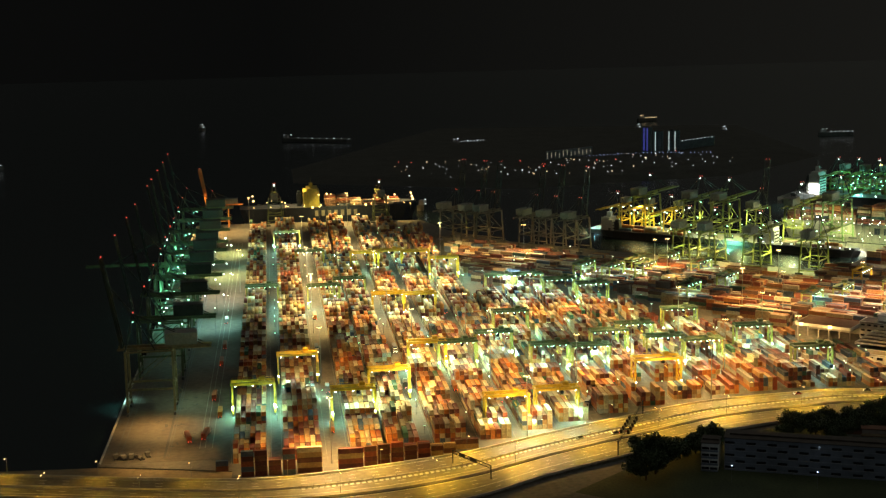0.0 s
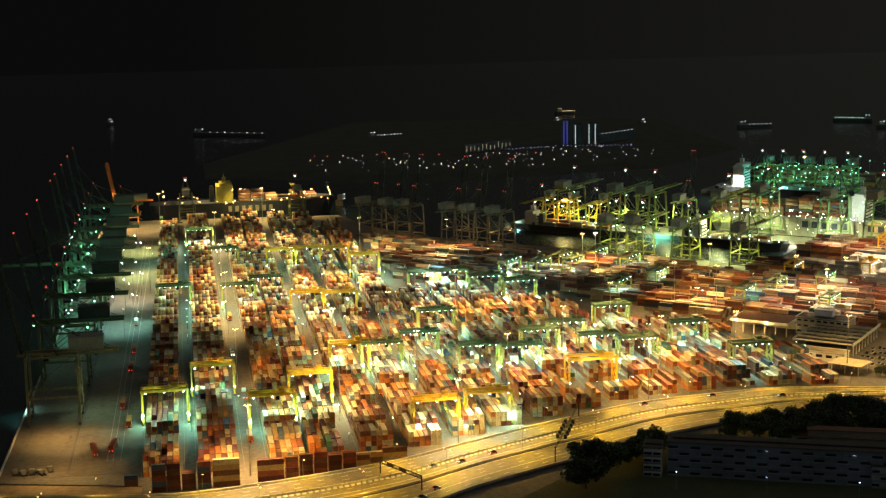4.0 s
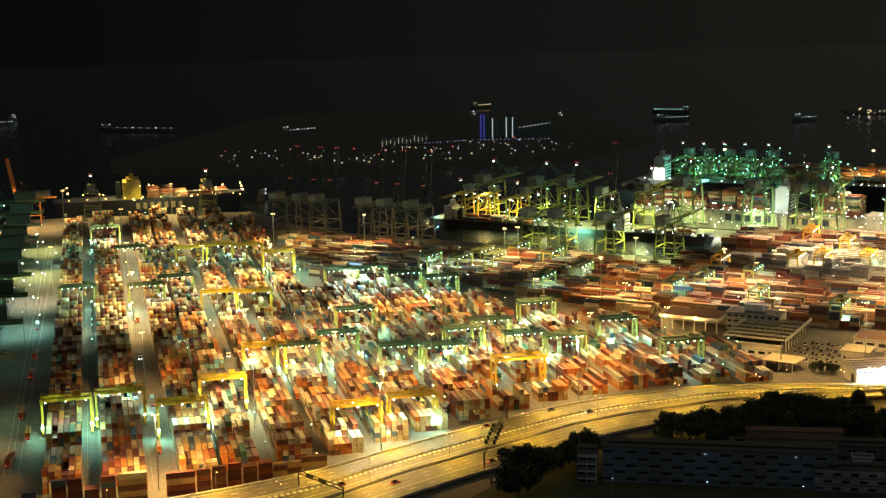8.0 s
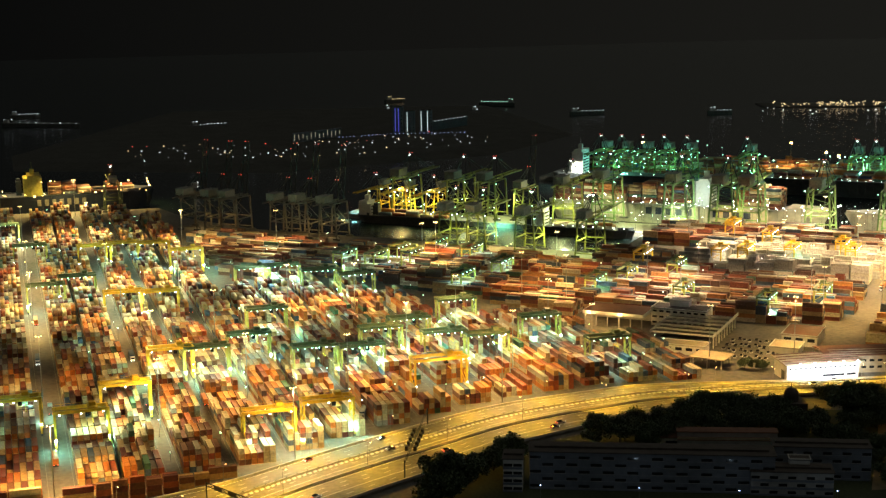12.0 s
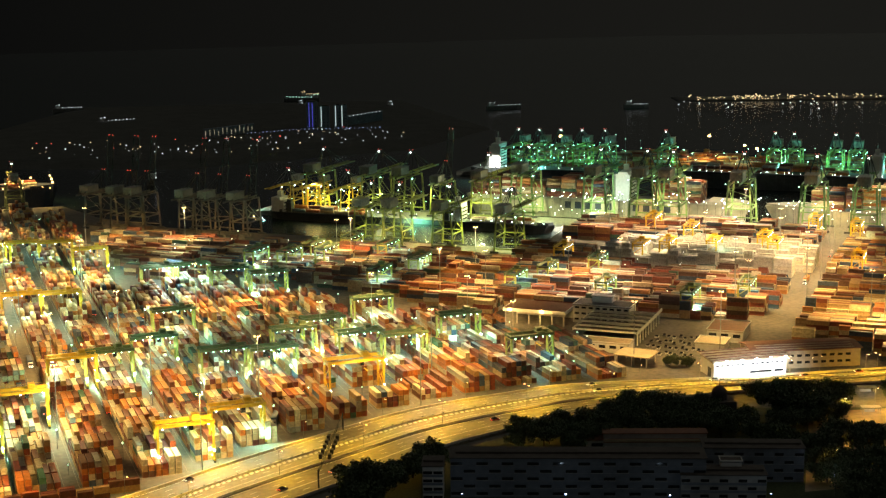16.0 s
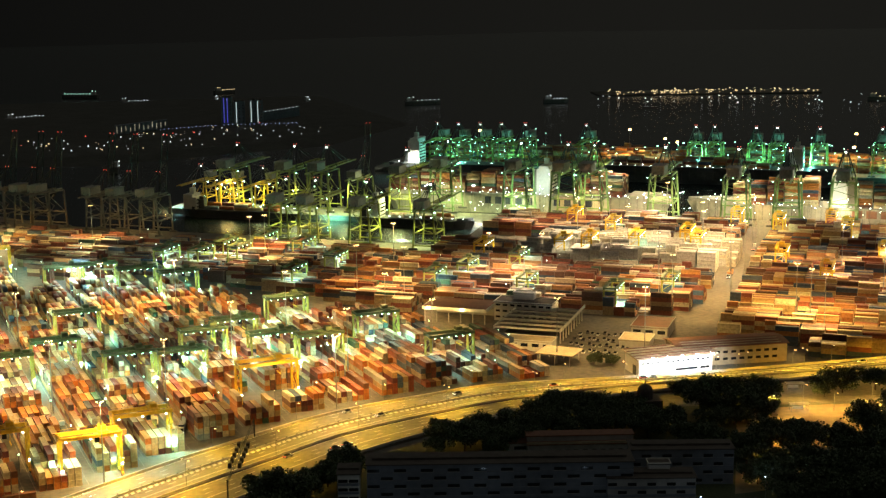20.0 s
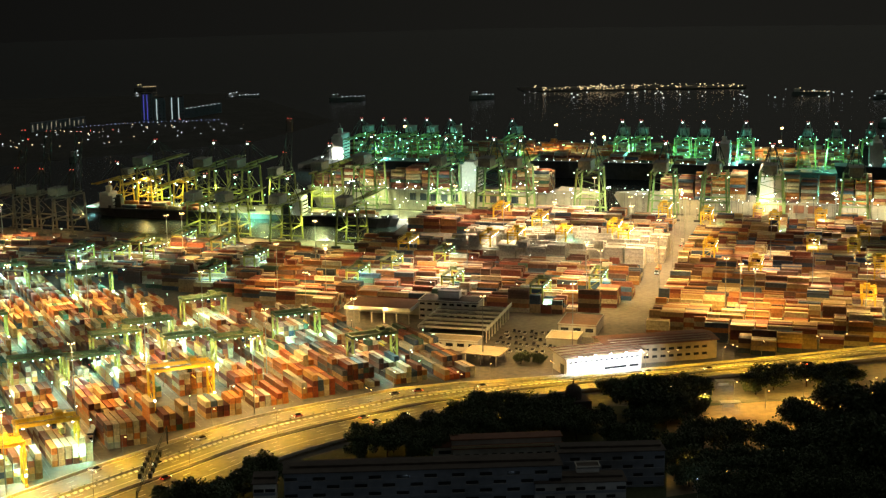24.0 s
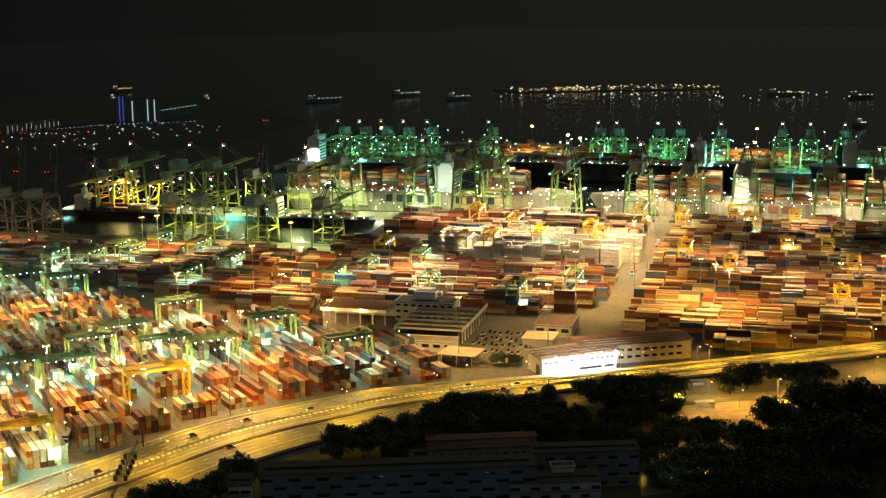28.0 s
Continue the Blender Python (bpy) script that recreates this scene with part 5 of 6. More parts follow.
TREES = [tree(11, 14, 11, "broad dark tree with a dense spreading crown"), tree(12, 12, 9, "dark tree with a round dense crown"), tree(13, 17, 9.5, "tall dark tree with an uneven leafy crown"), tree(14, 9, 7, "small dark tree with a low crown")]
SPOTS = [(1, 252, 570, 0.8), (0, 258, 560, 0.8), (1, 266, 549, 0.85), (0, 276, 554, 0.8), (1, 246, 562, 0.7), (0, 272, 572, 0.85), (1, 262, 563, 0.85), (3, 284, 570, 1.0), (0, 294, 564, 1.0), (1, 306, 566, 1.0), (0, 286, 558, 0.9), (1, 326, 553, 1.0), (0, 318, 552, 0.9), (1, 270, 558, 0.9), (0, 336, 542, 0.95), (1, 302, 556, 0.9), (0, 313, 581, 1.1), (1, 302, 576, 1.1), (0, 323, 571, 1.1), (1, 318, 560, 1.0), (3, 334, 564, 1.1), (3, 340, 559, 1.0), (1, 343, 549, 0.95), (1, 352, 546, 0.95), (3, 344, 573, 1.0),
         (2, 372, 551, 1.1), (0, 380, 549, 1.25), (1, 389, 548, 1.2), (3, 400, 558, 1.0), (3, 408, 566, 0.8), (3, 418, 568, 0.8),
         (1, 442, 557, 0.95), (0, 454, 559, 0.95), (1, 471, 556, 0.95), (3, 479, 549, 1.1), (1, 488, 546, 0.95),
         (0, 458, 490, 1.15), (2, 439, 499, 1.1), (0, 373, 505, 1.1), (1, 378, 496, 1.2), (3, 393, 511, 0.8), (3, 360, 500, 1.1), (2, 416, 495, 0.9), (0, 418, 488, 1.1), (3, 392, 583, 0.8), (3, 405, 579, 0.8), (3, 418, 575, 0.8), (3, 383, 586, 0.8), 
         (0, 390, 480, 1.3), (1, 398, 470, 1.4), (0, 410, 467, 1.3), (0, 428, 468, 1.3), (2, 446, 478, 1.3), (1, 476, 492, 1.0), (1, 440, 486, 1.3), (0, 425, 480, 1.2),
         (1, 351, 474, 1.2), (0, 363, 468, 1.2), (0, 370, 456, 1.3), (1, 380, 450, 1.4), (0, 391, 446, 1.3), (2, 407, 444, 1.3), (0, 352, 443, 1.2), (1, 364, 436, 1.3), (0, 376, 428, 1.2), (1, 390, 424, 1.2), (0, 340, 450, 1.1), (0, 424, 450, 1.4), (1, 444, 458, 1.4),
         (0, 170, 526, 1.15), (1, 182, 538, 0.9), (2, 164, 518, 1.0), (3, 192, 545, 1.0), (1, 157, 510, 1.3), (3, 205, 556, 1.0), (1, 196, 540, 0.9),
         (1, 345, 528, 0.9), (3, 350, 519, 1.0), (0, 366, 536, 0.9), (1, 480, 470, 1.4), (2, 502, 490, 1.0), (3, 374, 654, 0.55), (3, 381, 649, 0.5), (3, 524, 716, 0.7), (3, 530, 712, 0.8), (3, 392, 541, 0.95), (3, 380, 541, 0.9), (3, 401, 549, 0.9), (3, 352, 491, 0.85), (3, 344, 475, 0.9)]
used = set()
for k, (i, x, y, sc) in enumerate(SPOTS):
    m = pose(x, y, 0, 0, 0, (k * 77) % 360) @ Matrix.Scale(sc, 4)
    if i in used:
        copy_thing(TREES[i], m)
    else:
        TREES[i].matrix_world = m
        used.add(i)


# lamps of the courtyard and the open ground
# Posts for the courtyard lamps, most of which are added.
court = thing("courtyard_lamp", "grey lamp post with a cold white head in a dark courtyard", "lamp post", "courtyard lamps", at=pose(*COURT[0], 0))
part("pole", Shape().rod((0, 0, 0), (0, 0, 8), 0.1, 0.07), POLE, court)
part("lantern", Shape().box(0, 0, 8, 0.6, 0.6, 0.25), FAR_BLUE, court)
for x, y in COURT[1:]:
    copy_thing(court, pose(x, y, 0))
plaza_lamp = street_lamp(8.6, 1)
tagged(plaza_lamp, "grey street lamp with a sodium head on open ground", "street lamp", "lamps on the open ground")
plaza_lamp.matrix_world = pose(PLAZA[0][0], PLAZA[0][1] + 2, 0)
for x, y in PLAZA[1:] + ((432, 611), (462, 605)):
    copy_thing(plaza_lamp, pose(x, y + 2, 0))


# rails and painted lines of the apron and the aisles
rails = Shape()
for x0, x1 in ((-101, -93), (-98.2, -90.4), (-74.5, -68.5), (-73.2, -67.2)):
    rails.slab([(x0, 588), (x0 + 0.45, 588), (x1 + 0.45, 1310), (x1, 1310)], 0.05, 0.09)
tagged(new("crane_rails", rails.data("crane_rails", STEEL)), "dark steel crane rails set in the apron", "crane rails", kind="structure")
slot = Shape().slab([(-75.9, 588), (-74.7, 588), (-68.7, 1310), (-69.9, 1310)], 0.05, 0.056)
tagged(new("cable_slot", slot.data("cable_slot", ASPHALT)), "dark cable slot beside the crane rails", "cable slot", kind="structure")
lines = Shape()
for x0 in (-58.0, -55.2, -51.5):
    lines.slab([(x0, 600), (x0 + 0.3, 600), (x0 + 5.3, 1250), (x0 + 5.0, 1250)], 0.05, 0.07)
for cx, off, n_, y0, y1 in WEST_ROWS:
    for d in (off - 2.4, off + 2.78 * n_ + 1.0):
        lines.box(cx + d, ((y0 or road_y(cx) + 14) + y1) / 2, 0.0, 0.18, y1 - (y0 or road_y(cx) + 14), 0.012)
tagged(new("yard_lines", lines.data("yard_lines", WORNLINE)), "worn white painted lines along the aisles of the yard", "yard markings", kind="structure")
marks = Shape()
rm = random.Random(9)
for _ in range(46):
    x, y = rm.uniform(-92, -56), rm.uniform(600, 860)
    marks.box(x, y, 0.05, rm.uniform(0.6, 2.6), rm.uniform(1.5, 6.5), 0.006, rm.uniform(-70, 70))
tagged(new("tyre_marks", marks.data("tyre_marks", ASPHALT)), "black tyre marks on the apron", "tyre marks", kind="stuff")
for x, y, turn in ((-100, 592, 8), (-96, 590, 20), (-92, 591, 5), (-88, 589, 32), (-84, 593, 14)):
    g = thing("spreader_frame", "dark steel lifting frame stored on the apron", "lifting frame", "stored lifting frames", at=pose(x, y, 0.05, 0, 0, turn))
    part("frame", Shape().box(-0.9, 0, 0, 0.4, 8, 0.9).box(0.9, 0, 0, 0.4, 8, 0.9).box(0, -3.8, 0.2, 2.2, 0.4, 0.7).box(0, 3.8, 0.2, 2.2, 0.4, 0.7), STEEL, g)
    part("head_block", Shape().box(0, 0, 0.3, 2.4, 2.6, 1.8), GREYC, g)
quay_edge = Shape().beam((-107, 582, 0.3), (-95.5, 1366, 0.3), 0.8, 0.7)
solid("quay_kerb", quay_edge, PARAPET, "concrete kerb along the quay edge", "kerb", kind="structure")


for x, y, turn in ((437, 573, -20), (418, 545, -22)):
    g = thing("shelter", "small flat-roofed shelter with a white lamp beside the side road", "shelter", "lit shelters", at=pose(x, y, 0.06, 0, 0, turn))
    part("roof", Shape().box(0, 0, 3.2, 9, 4, 0.3), GREYWALL, g)
    part("light_panel", Shape().box(0, -1.0, 3.02, 7.5, 0.5, 0.16), GLOW_W, g)
    for px in (-4, 4):
        for py in (-1.6, 1.6):
            part("post", Shape().box(px, py, 0, 0.2, 0.2, 3.2), POLE, g)
    part("back_panel", Shape().box(0, 1.8, 0.3, 5, 0.12, 1.4), GREYWALL, g)


# ---- vehicles ----
def car(paint, label, group="cars on the expressway", lights=True):
    g = thing("car", label, "car", group)
    part("body", Shape().quad8([(-2.2, -0.9, 0.35), (2.2, -0.9, 0.35), (2.2, 0.9, 0.35), (-2.2, 0.9, 0.35), (-2.1, -0.85, 0.95), (2.05, -0.8, 0.85), (2.05, 0.8, 0.85), (-2.1, 0.85, 0.95)]), paint, g)
    part("cabin", Shape().quad8([(-1.7, -0.8, 0.93), (1.0, -0.8, 0.88), (1.0, 0.8, 0.88), (-1.7, 0.8, 0.93), (-1.2, -0.65, 1.5), (0.4, -0.65, 1.5), (0.4, 0.65, 1.5), (-1.2, 0.65, 1.5)]), GLASS, g)
    for x in (-1.35, 1.35):
        for y in (-0.85, 0.85):
            part("wheel", Shape().rod((x, y - 0.1, 0.33), (x, y + 0.1, 0.33), 0.33, n=10), STEEL, g)
    for y in (-0.6, 0.6):
        part("headlight", Shape().box(2.16, y, 0.6, 0.12, 0.4, 0.2), GLOW_W if lights else GLASS, g)
        part("tail_light", Shape().box(-2.2, y, 0.65, 0.12, 0.4, 0.2), GLOW_TAIL if lights else GLASS, g)
    return g


def truck(label, load):
    g = thing("container_truck", label, "truck", "yard trucks")
    part("cab", Shape().quad8([(5.4, -1.2, 0.8), (7.6, -1.2, 0.8), (7.6, 1.2, 0.8), (5.4, 1.2, 0.8), (5.4, -1.2, 3.2), (7.3, -1.2, 3.2), (7.3, 1.2, 3.2), (5.4, 1.2, 3.2)]), WHITEWALL, g)
    part("windscreen", Shape().box(7.5, 0, 2.0, 0.1, 2.0, 0.8), GLASS, g)
    part("trailer", Shape().box(-1.0, 0, 1.0, 12.6, 2.2, 0.35), STEEL, g)
    for x in (6.4, 3.4, -4.6, -5.9):
        part("axle", Shape().rod((x, -1.2, 0.5), (x, 1.2, 0.5), 0.5, n=8), STEEL, g)
    if load:
        part("container", Shape().box(-1.0, 0, 1.35, 12.19, 2.44, 2.59), BOX_PAINT[load], g, "loaded container")
    for y in (-0.8, 0.8):
        part("headlight", Shape().box(7.62, y, 1.0, 0.1, 0.45, 0.35), GLOW_W, g)
        part("tail_light", Shape().box(-7.35, y, 1.0, 0.1, 0.4, 0.3), GLOW_TAIL, g)
    return g


CAR_PAINTS = [("white", surface("car_white", (0.7, 0.7, 0.68), 0.3)), ("dark grey", surface("car_grey", (0.08, 0.08, 0.09), 0.3)), ("red", surface("car_red", (0.4, 0.04, 0.03), 0.3)), ("silver", surface("car_silver", (0.45, 0.45, 0.46), 0.3, 0.6))]
protos = [car(p_, f"{n_} car with lights on, on the expressway") for n_, p_ in CAR_PAINTS]
MOVERS = []
rc = random.Random(5)
lanes = [(0.055, -1), (0.135, -1), (0.21, -1), (0.32, -1), (0.40, -1), (0.605, 1), (0.69, 1), (0.77, 1), (0.85, 1)]
for n_ in range(26):
    lane, way = lanes[n_ % len(lanes)]
    proto_car = protos[n_ % 4]
    ob = proto_car if n_ < 4 else copy_thing(proto_car, Matrix())
    MOVERS.append((ob, lane, way, rc.uniform(0, 1), rc.uniform(20, 26)))
parked = [car(CAR_PAINTS[i][1], f"parked {CAR_PAINTS[i][0]} car beside the terminal buildings", "parked cars", False) for i in (0, 3, 1)]
for n_, (u, v, a) in enumerate([(-60 + i * 2.9, -62 + j * 12.5, 90 + (i * 7) % 13) for i in range(11) for j in range(4)]):
    e = east(u + 2.2 * math.sin(n_ * 3.1), v + 2.5 * math.cos(n_ * 5.3))
    m = pose(e.x, e.y, 0.01, 0, 0, E_TURN + a)
    if n_ < 3:
        parked[n_].matrix_world = m
    else:
        copy_thing(parked[n_ * 5 % 3 if n_ % 4 else 0], m)
trucks = [truck("white yard truck with an orange container, lights on", "orange"), truck("white yard truck with an empty trailer, lights on", None), truck("white yard truck with a blue container, lights on", "blue"), truck("yard truck with a red container crossing the apron, lights on", "rust_red")]
YARD = [(12, 620, 90), (13, 700, 90), (10, 800, 270), (12, 900, 90), (60, 700, 90), (61, 790, 270), (88, 690, 90), (110, 660, 90), (86, 800, 90), (184, 690, 90), (184, 760, 90), (35, 860, 90), (-49, 660, 90),
        (-52, 900, 90), (158, 640, 250), (232, 670, 90), (207, 830, 90), (108, 900, 90), (134, 880, 90), (470, 740, 47), (520, 778, 47), (560, 800, 227), (630, 870, 47)]
for n_, (x, y, a) in enumerate(YARD):
    m = pose(x, y, 0.06 if x < -40 else 0.01, 0, 0, a)
    if n_ < 3:
        trucks[n_].matrix_world = m
    else:
        copy_thing(trucks[n_ % 3], m)
trucks[3].matrix_world = pose(-53.3, 696, 0.06, 0, 0, 88)
for x, y, a in ((-64.7, 616, 100), (-55.4, 620, 82), (-51.7, 777, 90), (-51, 822, 90)):
    copy_thing(trucks[3], pose(x, y, 0.06, 0, 0, a))

# ---- far shore, towers and lights ----
outline = [(60, 1760), (300, 1640), (560, 1690), (720, 1850), (760, 2300), (300, 2400), (60, 1900)]
mid_x, mid_y = sum(p[0] for p in outline) / len(outline), sum(p[1] for p in outline) / len(outline)
beach = Shape()
beach.v = [(mid_x + (x - mid_x) * k, mid_y + (y - mid_y) * k, z) for k, z in ((1.16, -4.5), (1.0, 1.2), (0.8, 2.0)) for x, y in outline]
n_ = len(outline)
beach.f = [(r * n_ + i, r * n_ + (i + 1) % n_, (r + 1) * n_ + (i + 1) % n_, (r + 1) * n_ + i) for r in (0, 1) for i in range(n_)] + [tuple(range(2 * n_, 3 * n_))]
solid("far_shore", beach, SHORE, "dark low far shore across the strait", "shore", kind="structure")
for k, (x, y, w, h, strip_mat) in enumerate([(532, 1912, 15, 36, GLOW_B), (548, 1908, 15, 30, None), (566, 1905, 9, 31, None), (574, 1901, 9, 31, None)]):
    g = thing("tower_block", "distant tower block with a lit vertical strip", "tower", "far tower blocks", at=pose(x, y, 2, 0, 0, -18))
    part("wall", Shape().box(0, 0, 0, w, 12, h), FLATWALL, g)
    part("roof", Shape().box(0, 0, h, w - 3, 9, 1.5), ROOFDARK, g)
    for i in range(2 if strip_mat else 1):
        part("light_strip", Shape().box(-w * 0.25 + i * 4.5, -6.1, 2, 1.2, 0.3, h - 3), strip_mat or TOWERGLOW, g, "lit vertical strip")
    for r_ in range(6):
        for c_ in range(3):
            part("window", Shape().box(-w / 3 + c_ * w / 3, -6.05, 3 + r_ * h / 7, 1.2, 0.2, 1.0), GLASS, g)
for k in range(12):
    x, y = 372 + k * 6.5, 1850 + k * 4
    g = thing("far_apartment_block", "distant low apartment block with a lit stair column", "apartment block", "far low blocks", at=pose(x, y, 2, 0, 0, -14))
    part("wall", Shape().box(0, 0, 0, 5.6, 7, 12), FLATWALL, g)
    part("stair_light", Shape().box(0, -3.6, 2 + (k % 3), 0.45, 0.2, 8.0 - (k * 5) % 4), STAIRGLOW, g)
for k in range(9):
    x, y = 590 + k * 7.5, 1925 + k * 6
    g = thing("far_apartment_block", "distant dark apartment block with roof lamps", "apartment block", "far low blocks", at=pose(x, y, 2, 0, 0, -18))
    part("wall", Shape().box(0, 0, 0, 7.4, 7, 14), FLATWALL, g)
    part("roof_lamp", Shape().box(0, -3.6, 12.6, 1.1, 0.3, 1.0), FAR_WHITE, g)

rl = random.Random(21)


def dots(name, label, spots, material, size=(0.35, 1.3), posts=False):
    """Many small far lamps in one mesh."""
    s = Shape()
    for x, y, z in spots:
        d = rl.uniform(*size)
        s.box(x, y, z, d, d, d * 0.9)
    if posts:
        t = Shape()
        for x, y, z in spots:
            t.box(x, y, 0, 0.16, 0.16, z)
        tagged(new("lamp_posts", t.data("lamp_posts", STEEL)), "thin dark lamp posts", "lamp posts", "", "stuff")
    return tagged(new(name, s.data(name, material)), label, "far lights", "", "stuff")


shore = lambda t: Vector((150 + 470 * t, 1690 - 40 * math.sin(t * 3) + 60 * t * t, 0))
spots = []
for _ in range(75):
    p = shore(rl.random() ** 0.8)
    spots.append((p.x + rl.uniform(-12, 12), p.y + rl.uniform(0, 150), 3 + rl.random() * 3))
dots("far_lights", "white lamps scattered along the far shore", spots, FAR_WHITE)
dots("far_lights", "warm lamps scattered along the far shore", [(p.x, p.y + rl.uniform(0, 190), 4) for p in (shore(rl.random()) for _ in range(34))], FAR_WARM)
dots("far_lights", "red warning lamps on the far shore", [(p.x, p.y + rl.uniform(60, 200), 6) for p in (shore(rl.random()) for _ in range(9))], GLOW_R)
dots("far_lights", "bluish lamps in a line along the waterfront", [(430 + 5.5 * i, 1880 - abs(i - 14) * 1.2, 4) for i in range(34)], FAR_BLUE, (0.5, 1.1))
dots("far_lights", "lamps of a coast beyond the strait", [(1225 + 330 * (k := rl.random()), 2080 - 120 * k + rl.uniform(-30, 60), rl.uniform(0, 3)) for _ in range(140)], FAR_WARM, (0.5, 1.7))
dots("far_lights", "white lamps of anchored vessels beyond the strait", [(1150 + 480 * (k := rl.random()), 2000 - 260 * k + rl.uniform(-120, 80), rl.uniform(0, 3)) for _ in range(45)], FAR_WHITE, (0.8, 1.7))
dots("far_lights", "green-white floodlights over the distant terminal", [tuple(east(rl.uniform(-380, 330), rl.uniform(615, 760), rl.uniform(8, 28))) for _ in range(150)], GLOW_G, (0.35, 0.9), True)
dots("far_lights", "white lamps over the berths", [tuple(east(rl.uniform(-260, 330), rl.uniform(350, 372), rl.uniform(3, 22))) for _ in range(90)], GLOW_W, (0.35, 0.7), True)
dots("far_lights", "lamps on the pier and its ships", [tuple(east(rl.uniform(-470, -215), rl.uniform(310, 345), rl.uniform(3, 20))) for _ in range(70)], GLOW_G, (0.4, 0.75), True)
dots("rail_lamps", "row of white lamps along the rail of a pale ship", [tuple(east(-312 + 7.5 * i, 375.4, 13.9)) for i in range(30)], GLOW_W, (0.45, 0.6), True)
dots("rail_lamps", "row of white lamps along the rail of a grey ship", [tuple(east(-38 + 7.5 * i, 374.5, 12.9)) for i in range(38)], GLOW_W, (0.45, 0.6), True)
dots("rail_lamps", "row of white lamps along the rail of a dark distant ship", [tuple(east(-165 + 7.5 * i, 584.4, 13.0)) for i in range(29)], GLOW_W, (0.4, 0.55), True)
dots("deck_lamps", "glaring white work lamps between deck containers", [tuple(east(-300 + 14.6 * i + rl.uniform(-2, 2), 374.3, rl.uniform(15, 21))) for i in range(37) for _ in range(2)], GLOW_W, (0.4, 1.0), True)
dots("far_lights", "green-white lamps hanging in the distant cranes", [tuple(east(u + rl.uniform(-9, 9), 608 + (u + 350) * 0.09 + rl.uniform(0, 26), rl.uniform(10, 34))) for u in (-352, -330, -308, -286, -262, -200, -92, -74, -34, -14, 26, 84, 110, 142) for _ in range(7)], GLOW_G, (0.35, 0.8), True)
# Lamp heads at the added fill lights, then others at random.
aisles = [(x, y, 8.6) for x, y in AISLE_FILL]
for cx, *_ , y1 in WEST_ROWS:
    for _ in range(5):
        aisles.append((cx + 11.2 + rl.choice((-1.6, 1.6)), rl.uniform(600, y1 - 10) if cx < 130 else rl.uniform(road_y(cx) + 25, y1 - 10), rl.uniform(4, 9)))
dots("aisle_lamps", "small greenish-white lamps on poles in the aisles between container stacks", aisles, GLOW_G, (0.25, 0.6), True)
dots("aisle_lamps", "small added sodium lamps on poles along the main aisles", [(x, y, 12.2) for x, y in AISLE_SODIUM_FILL], GLOW_Y, (0.5, 0.8), True)
dots("aisle_lamps", "small warm lamps on poles between the red container stacks", [tuple(east(rl.uniform(-460, -20), 41.5 + 21.5 * rl.randint(0, 6), rl.uniform(7, 12))) for _ in range(36)], GLOW_W, (0.3, 0.55), True)
dots("ship_lamps", "glaring sodium lamps over the ship beyond the west quay", [(rl.uniform(-40, 135), rl.uniform(1368, 1378), rl.uniform(14, 30)) for _ in range(18)], GLOW_Y, (0.6, 1.7), True)
dots("quay_lamps", "small white lamps among the quay cranes", [(rl.uniform(-100, -50), rl.uniform(840, 1230), rl.uniform(4, 26)) for _ in range(46)], GLOW_W, (0.4, 1.0), True)
dots("far_mast_lamps", "glaring sodium mast lamps at the distant terminal", [tuple(east(u, v, z)) for u, v, z in ((-123, 642, 32), (-173, 717, 32), (-112, 650, 28), (58, 709, 34), (58, 660, 26), (-330, 690, 30))], GLOW_Y, (1.8, 2.6), True)
solid("far_coast", Shape().slab([(1215, 2100), (1560, 1960), (1600, 2010), (1240, 2170)], -12, -2.0), SHORE, "dark coast beyond the strait", "shore", kind="structure")


def far_vessel(label, long, lamps_n, material):
    g = thing("anchored_vessel", label, "ship", "vessels in the strait")
    part("hull", Shape().slab([(-long / 2, -4), (long / 2 - 8, -4), (long / 2, 0), (long / 2 - 8, 4), (-long / 2, 4)], -4.5, 2.2), HAZEHULL, g)
    part("superstructure", Shape().box(-long / 2 + 7, 0, 2.2, 7, 6, 5), GREYWALL, g)
    for i in range(lamps_n):
        part("deck_lamp", Shape().box(-long / 2 + 5 + (long - 9) * i / max(1, lamps_n - 1), -4.2, 2.8 + (4.6 if i < 2 else 0), 0.8 + 0.6 * ((i * 7 + lamps_n) % 3), 0.8, 0.7 + 0.35 * ((i * 5) % 3)), material, g)
    return g


for k, (x, y, turn, long, n_) in enumerate([(685, 2480, 10, 40, 8), (745, 2210, 0, 14, 3), (902, 2108, -5, 58, 8), (1095, 2026, -12, 40, 7), (1560, 1800, -30, 60, 9), (1329, 1398, -20, 18, 5), (1620, 1700, -30, 40, 6), (300, 2150, 15, 60, 10),
                                          (61, 2281, -29, 130, 10), (-143, 2573, 10, 14, 3), (-420, 2010, 10, 30, 6), (620, 2300, 0, 12, 3)]):
    v_ = far_vessel("distant anchored vessel with a row of deck lamps", long, n_, FAR_WARM if k in (0, 4) else FAR_WHITE)
    v_.matrix_world = pose(x, y, 0, 0, 0, turn)
WESTBOUND = far_vessel("distant vessel with green-white deck lamps under way", 64, 11, FAR_GREEN)
EASTBOUND = far_vessel("distant vessel with a bright bridge under way", 48, 9, FAR_WHITE)
BOAT = far_vessel("small harbour launch with white lamps on the dark water", 10, 3, FAR_WHITE)


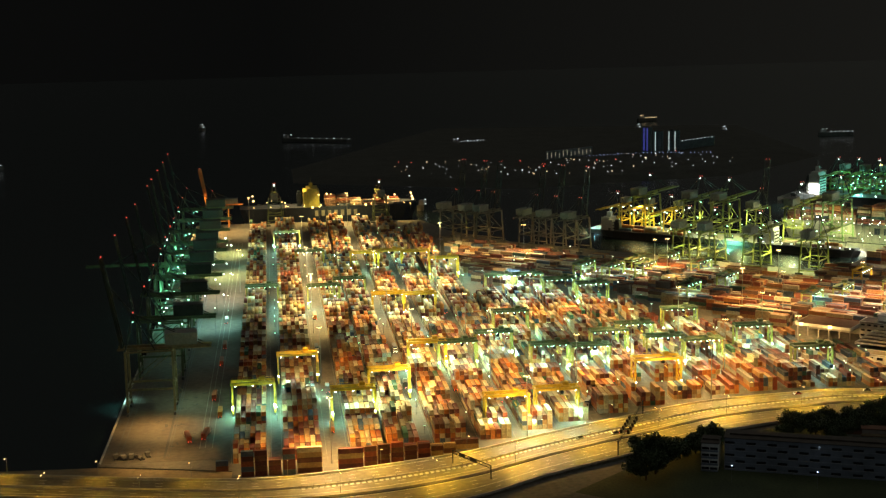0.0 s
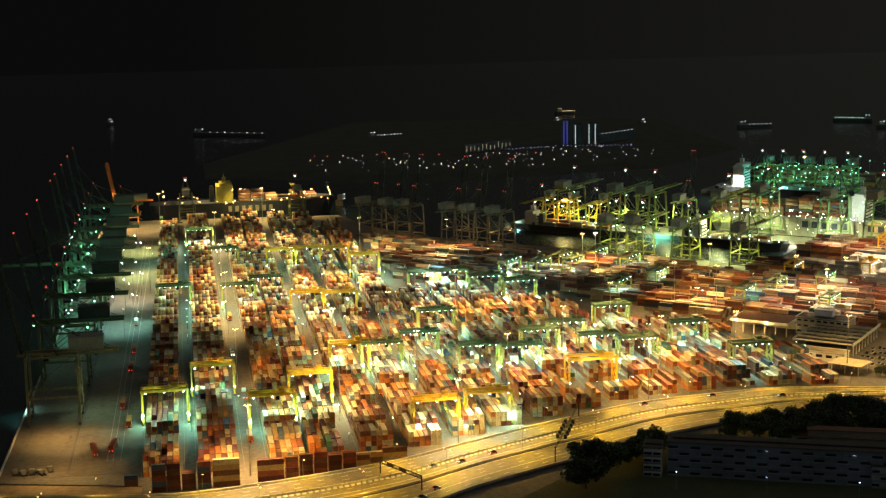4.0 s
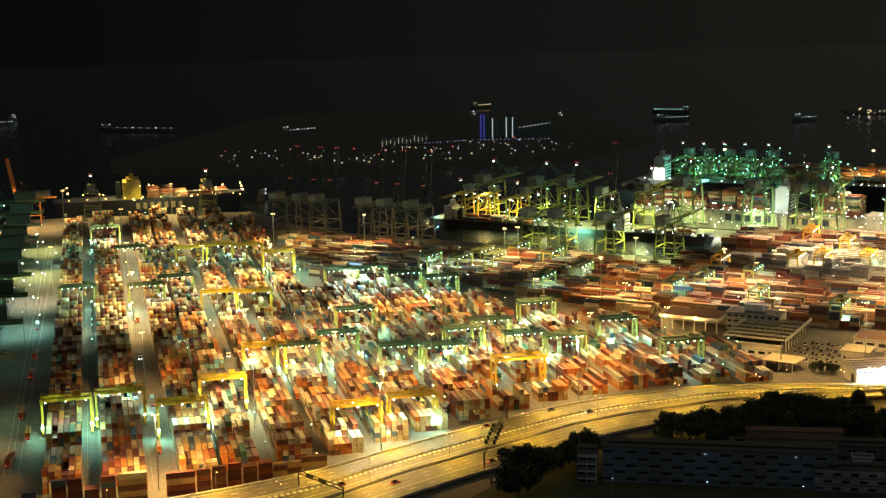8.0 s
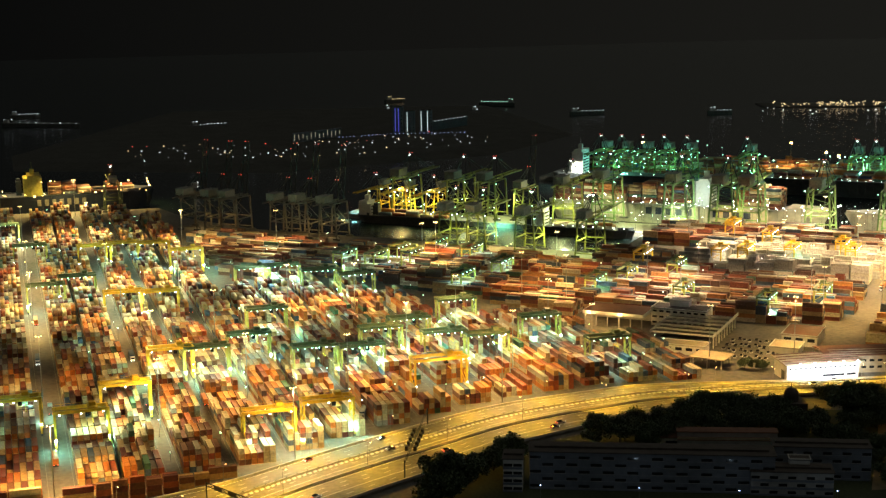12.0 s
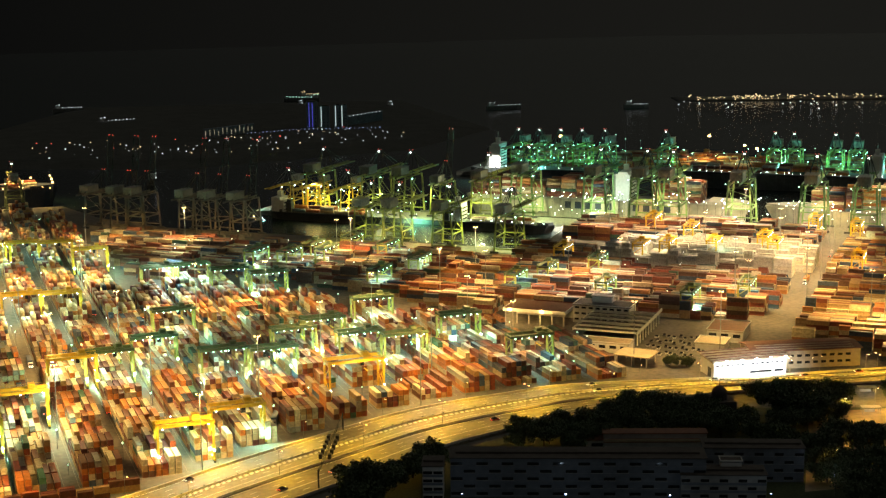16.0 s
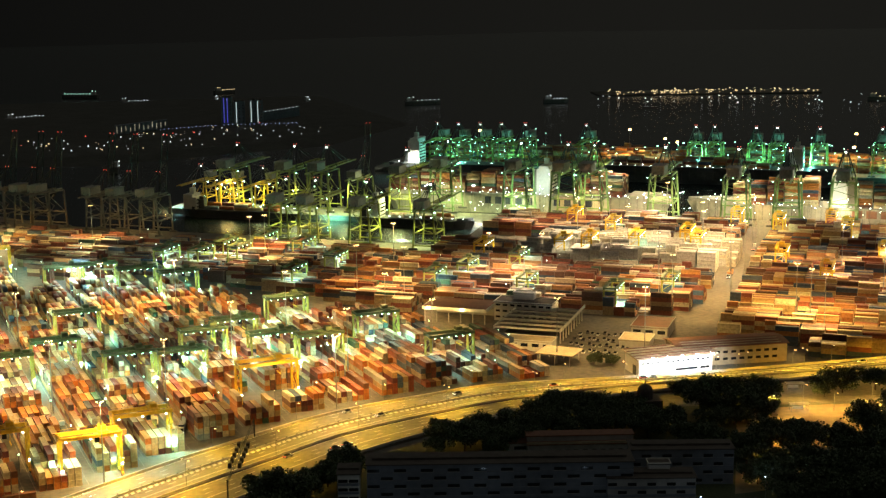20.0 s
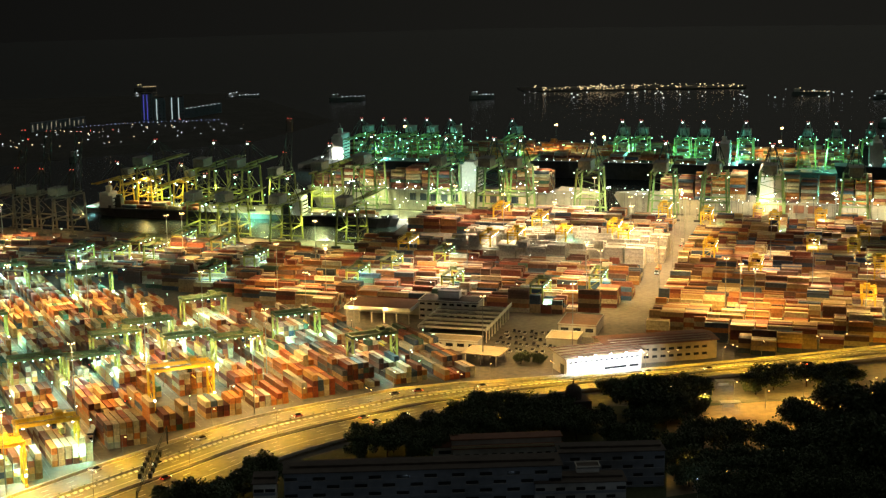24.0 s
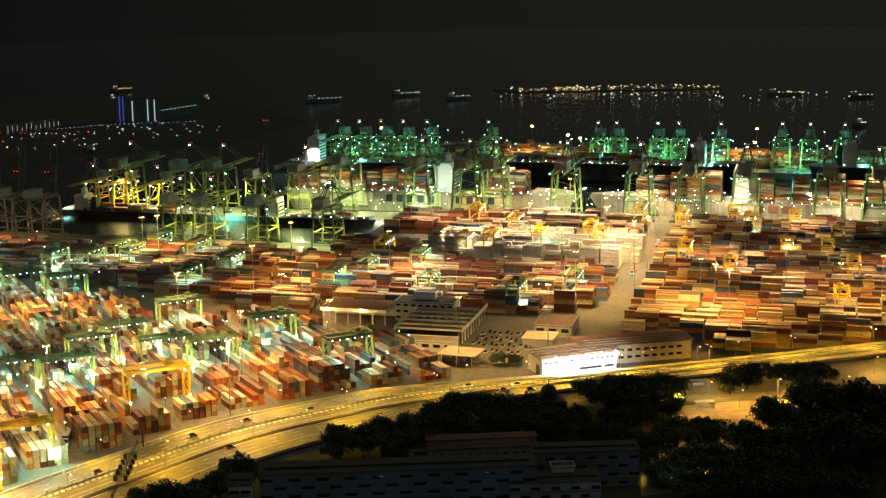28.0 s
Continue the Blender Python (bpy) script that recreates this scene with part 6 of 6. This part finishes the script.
def motions():
    """Vessels under way and traffic on the expressway."""
    west = [(0, 1230, 2060), (8, 957, 2241), (11, 858, 2309), (14.5, 733, 2385), (16.5, 626, 2424), (18.5, 523, 2478), (20.5, 413, 2523), (28, 10, 2680)]
    walk(WESTBOUND, [(t, pose(x, y, 0, 0, 0, 148)) for t, x, y in west])
    easterly = [(0, -560, 2560), (10, -60, 2470), (16.5, 289, 2393), (18.5, 410, 2352), (21, 559, 2319), (23.5, 741, 2239), (25, 843, 2202), (26, 914, 2169), (28, 1052, 2124)]
    walk(EASTBOUND, [(t, pose(x, y, 0, 0, 0, -4)) for t, x, y in easterly])
    # one yellow yard gantry rolls south along its row
    walk(yellow_gantries[1], [(t, pose(-4, y, 0)) for t, y in ((0, 722), (3.5, 712), (5.5, 683), (6, 673), (7, 668), (8, 666), (28, 666))])
    walk(yellow_gantries[4], [(t, pose(77, y, 0)) for t, y in ((0, 738), (12, 738), (16.5, 726), (18, 675), (19, 643), (20, 616), (21, 600), (28, 598))])
    walk(yellow_gantries[5], [(t, pose(x, y, 0)) for t, x, y in ((0, 106, 609), (12.5, 106, 608), (18, 110, 596), (28, 110, 595))])
    walk(BOAT, [(t, pose(x, y, 0, 0, 0, 60)) for t, x, y in ((0, 150, 1450), (14.5, 215, 1475), (17, 262, 1500), (19.5, 300, 1530), (28, 420, 1640))])
    along = [0.0]
    for a, b in zip(NORTH, NORTH[1:]):
        along.append(along[-1] + (b - a).length)
    total = along[-1]
    for ob, lane, way, start, speed in MOVERS:
        rows, span = [], total * 0.9
        for i in range(29):
            d = (start * span + i * speed * 0.9) if way > 0 else (start * span + (28 - i) * speed * 0.9)
            d = total * 0.04 + min(span, max(0.0, d * 0.62 if start < 0.3 else d - speed * 12))
            k = float(np.interp(d, along, range(RN)))
            j = min(RN - 2, int(k))
            p = across(j, lane).lerp(across(j + 1, lane), k - j)
            q = across(j + 1, lane) - across(j, lane)
            rows.append((i, pose(p.x, p.y, DECK, 0, 0, math.degrees(math.atan2(q.y, q.x)) + (0 if way > 0 else 180))))
        walk(ob, rows)


motions()
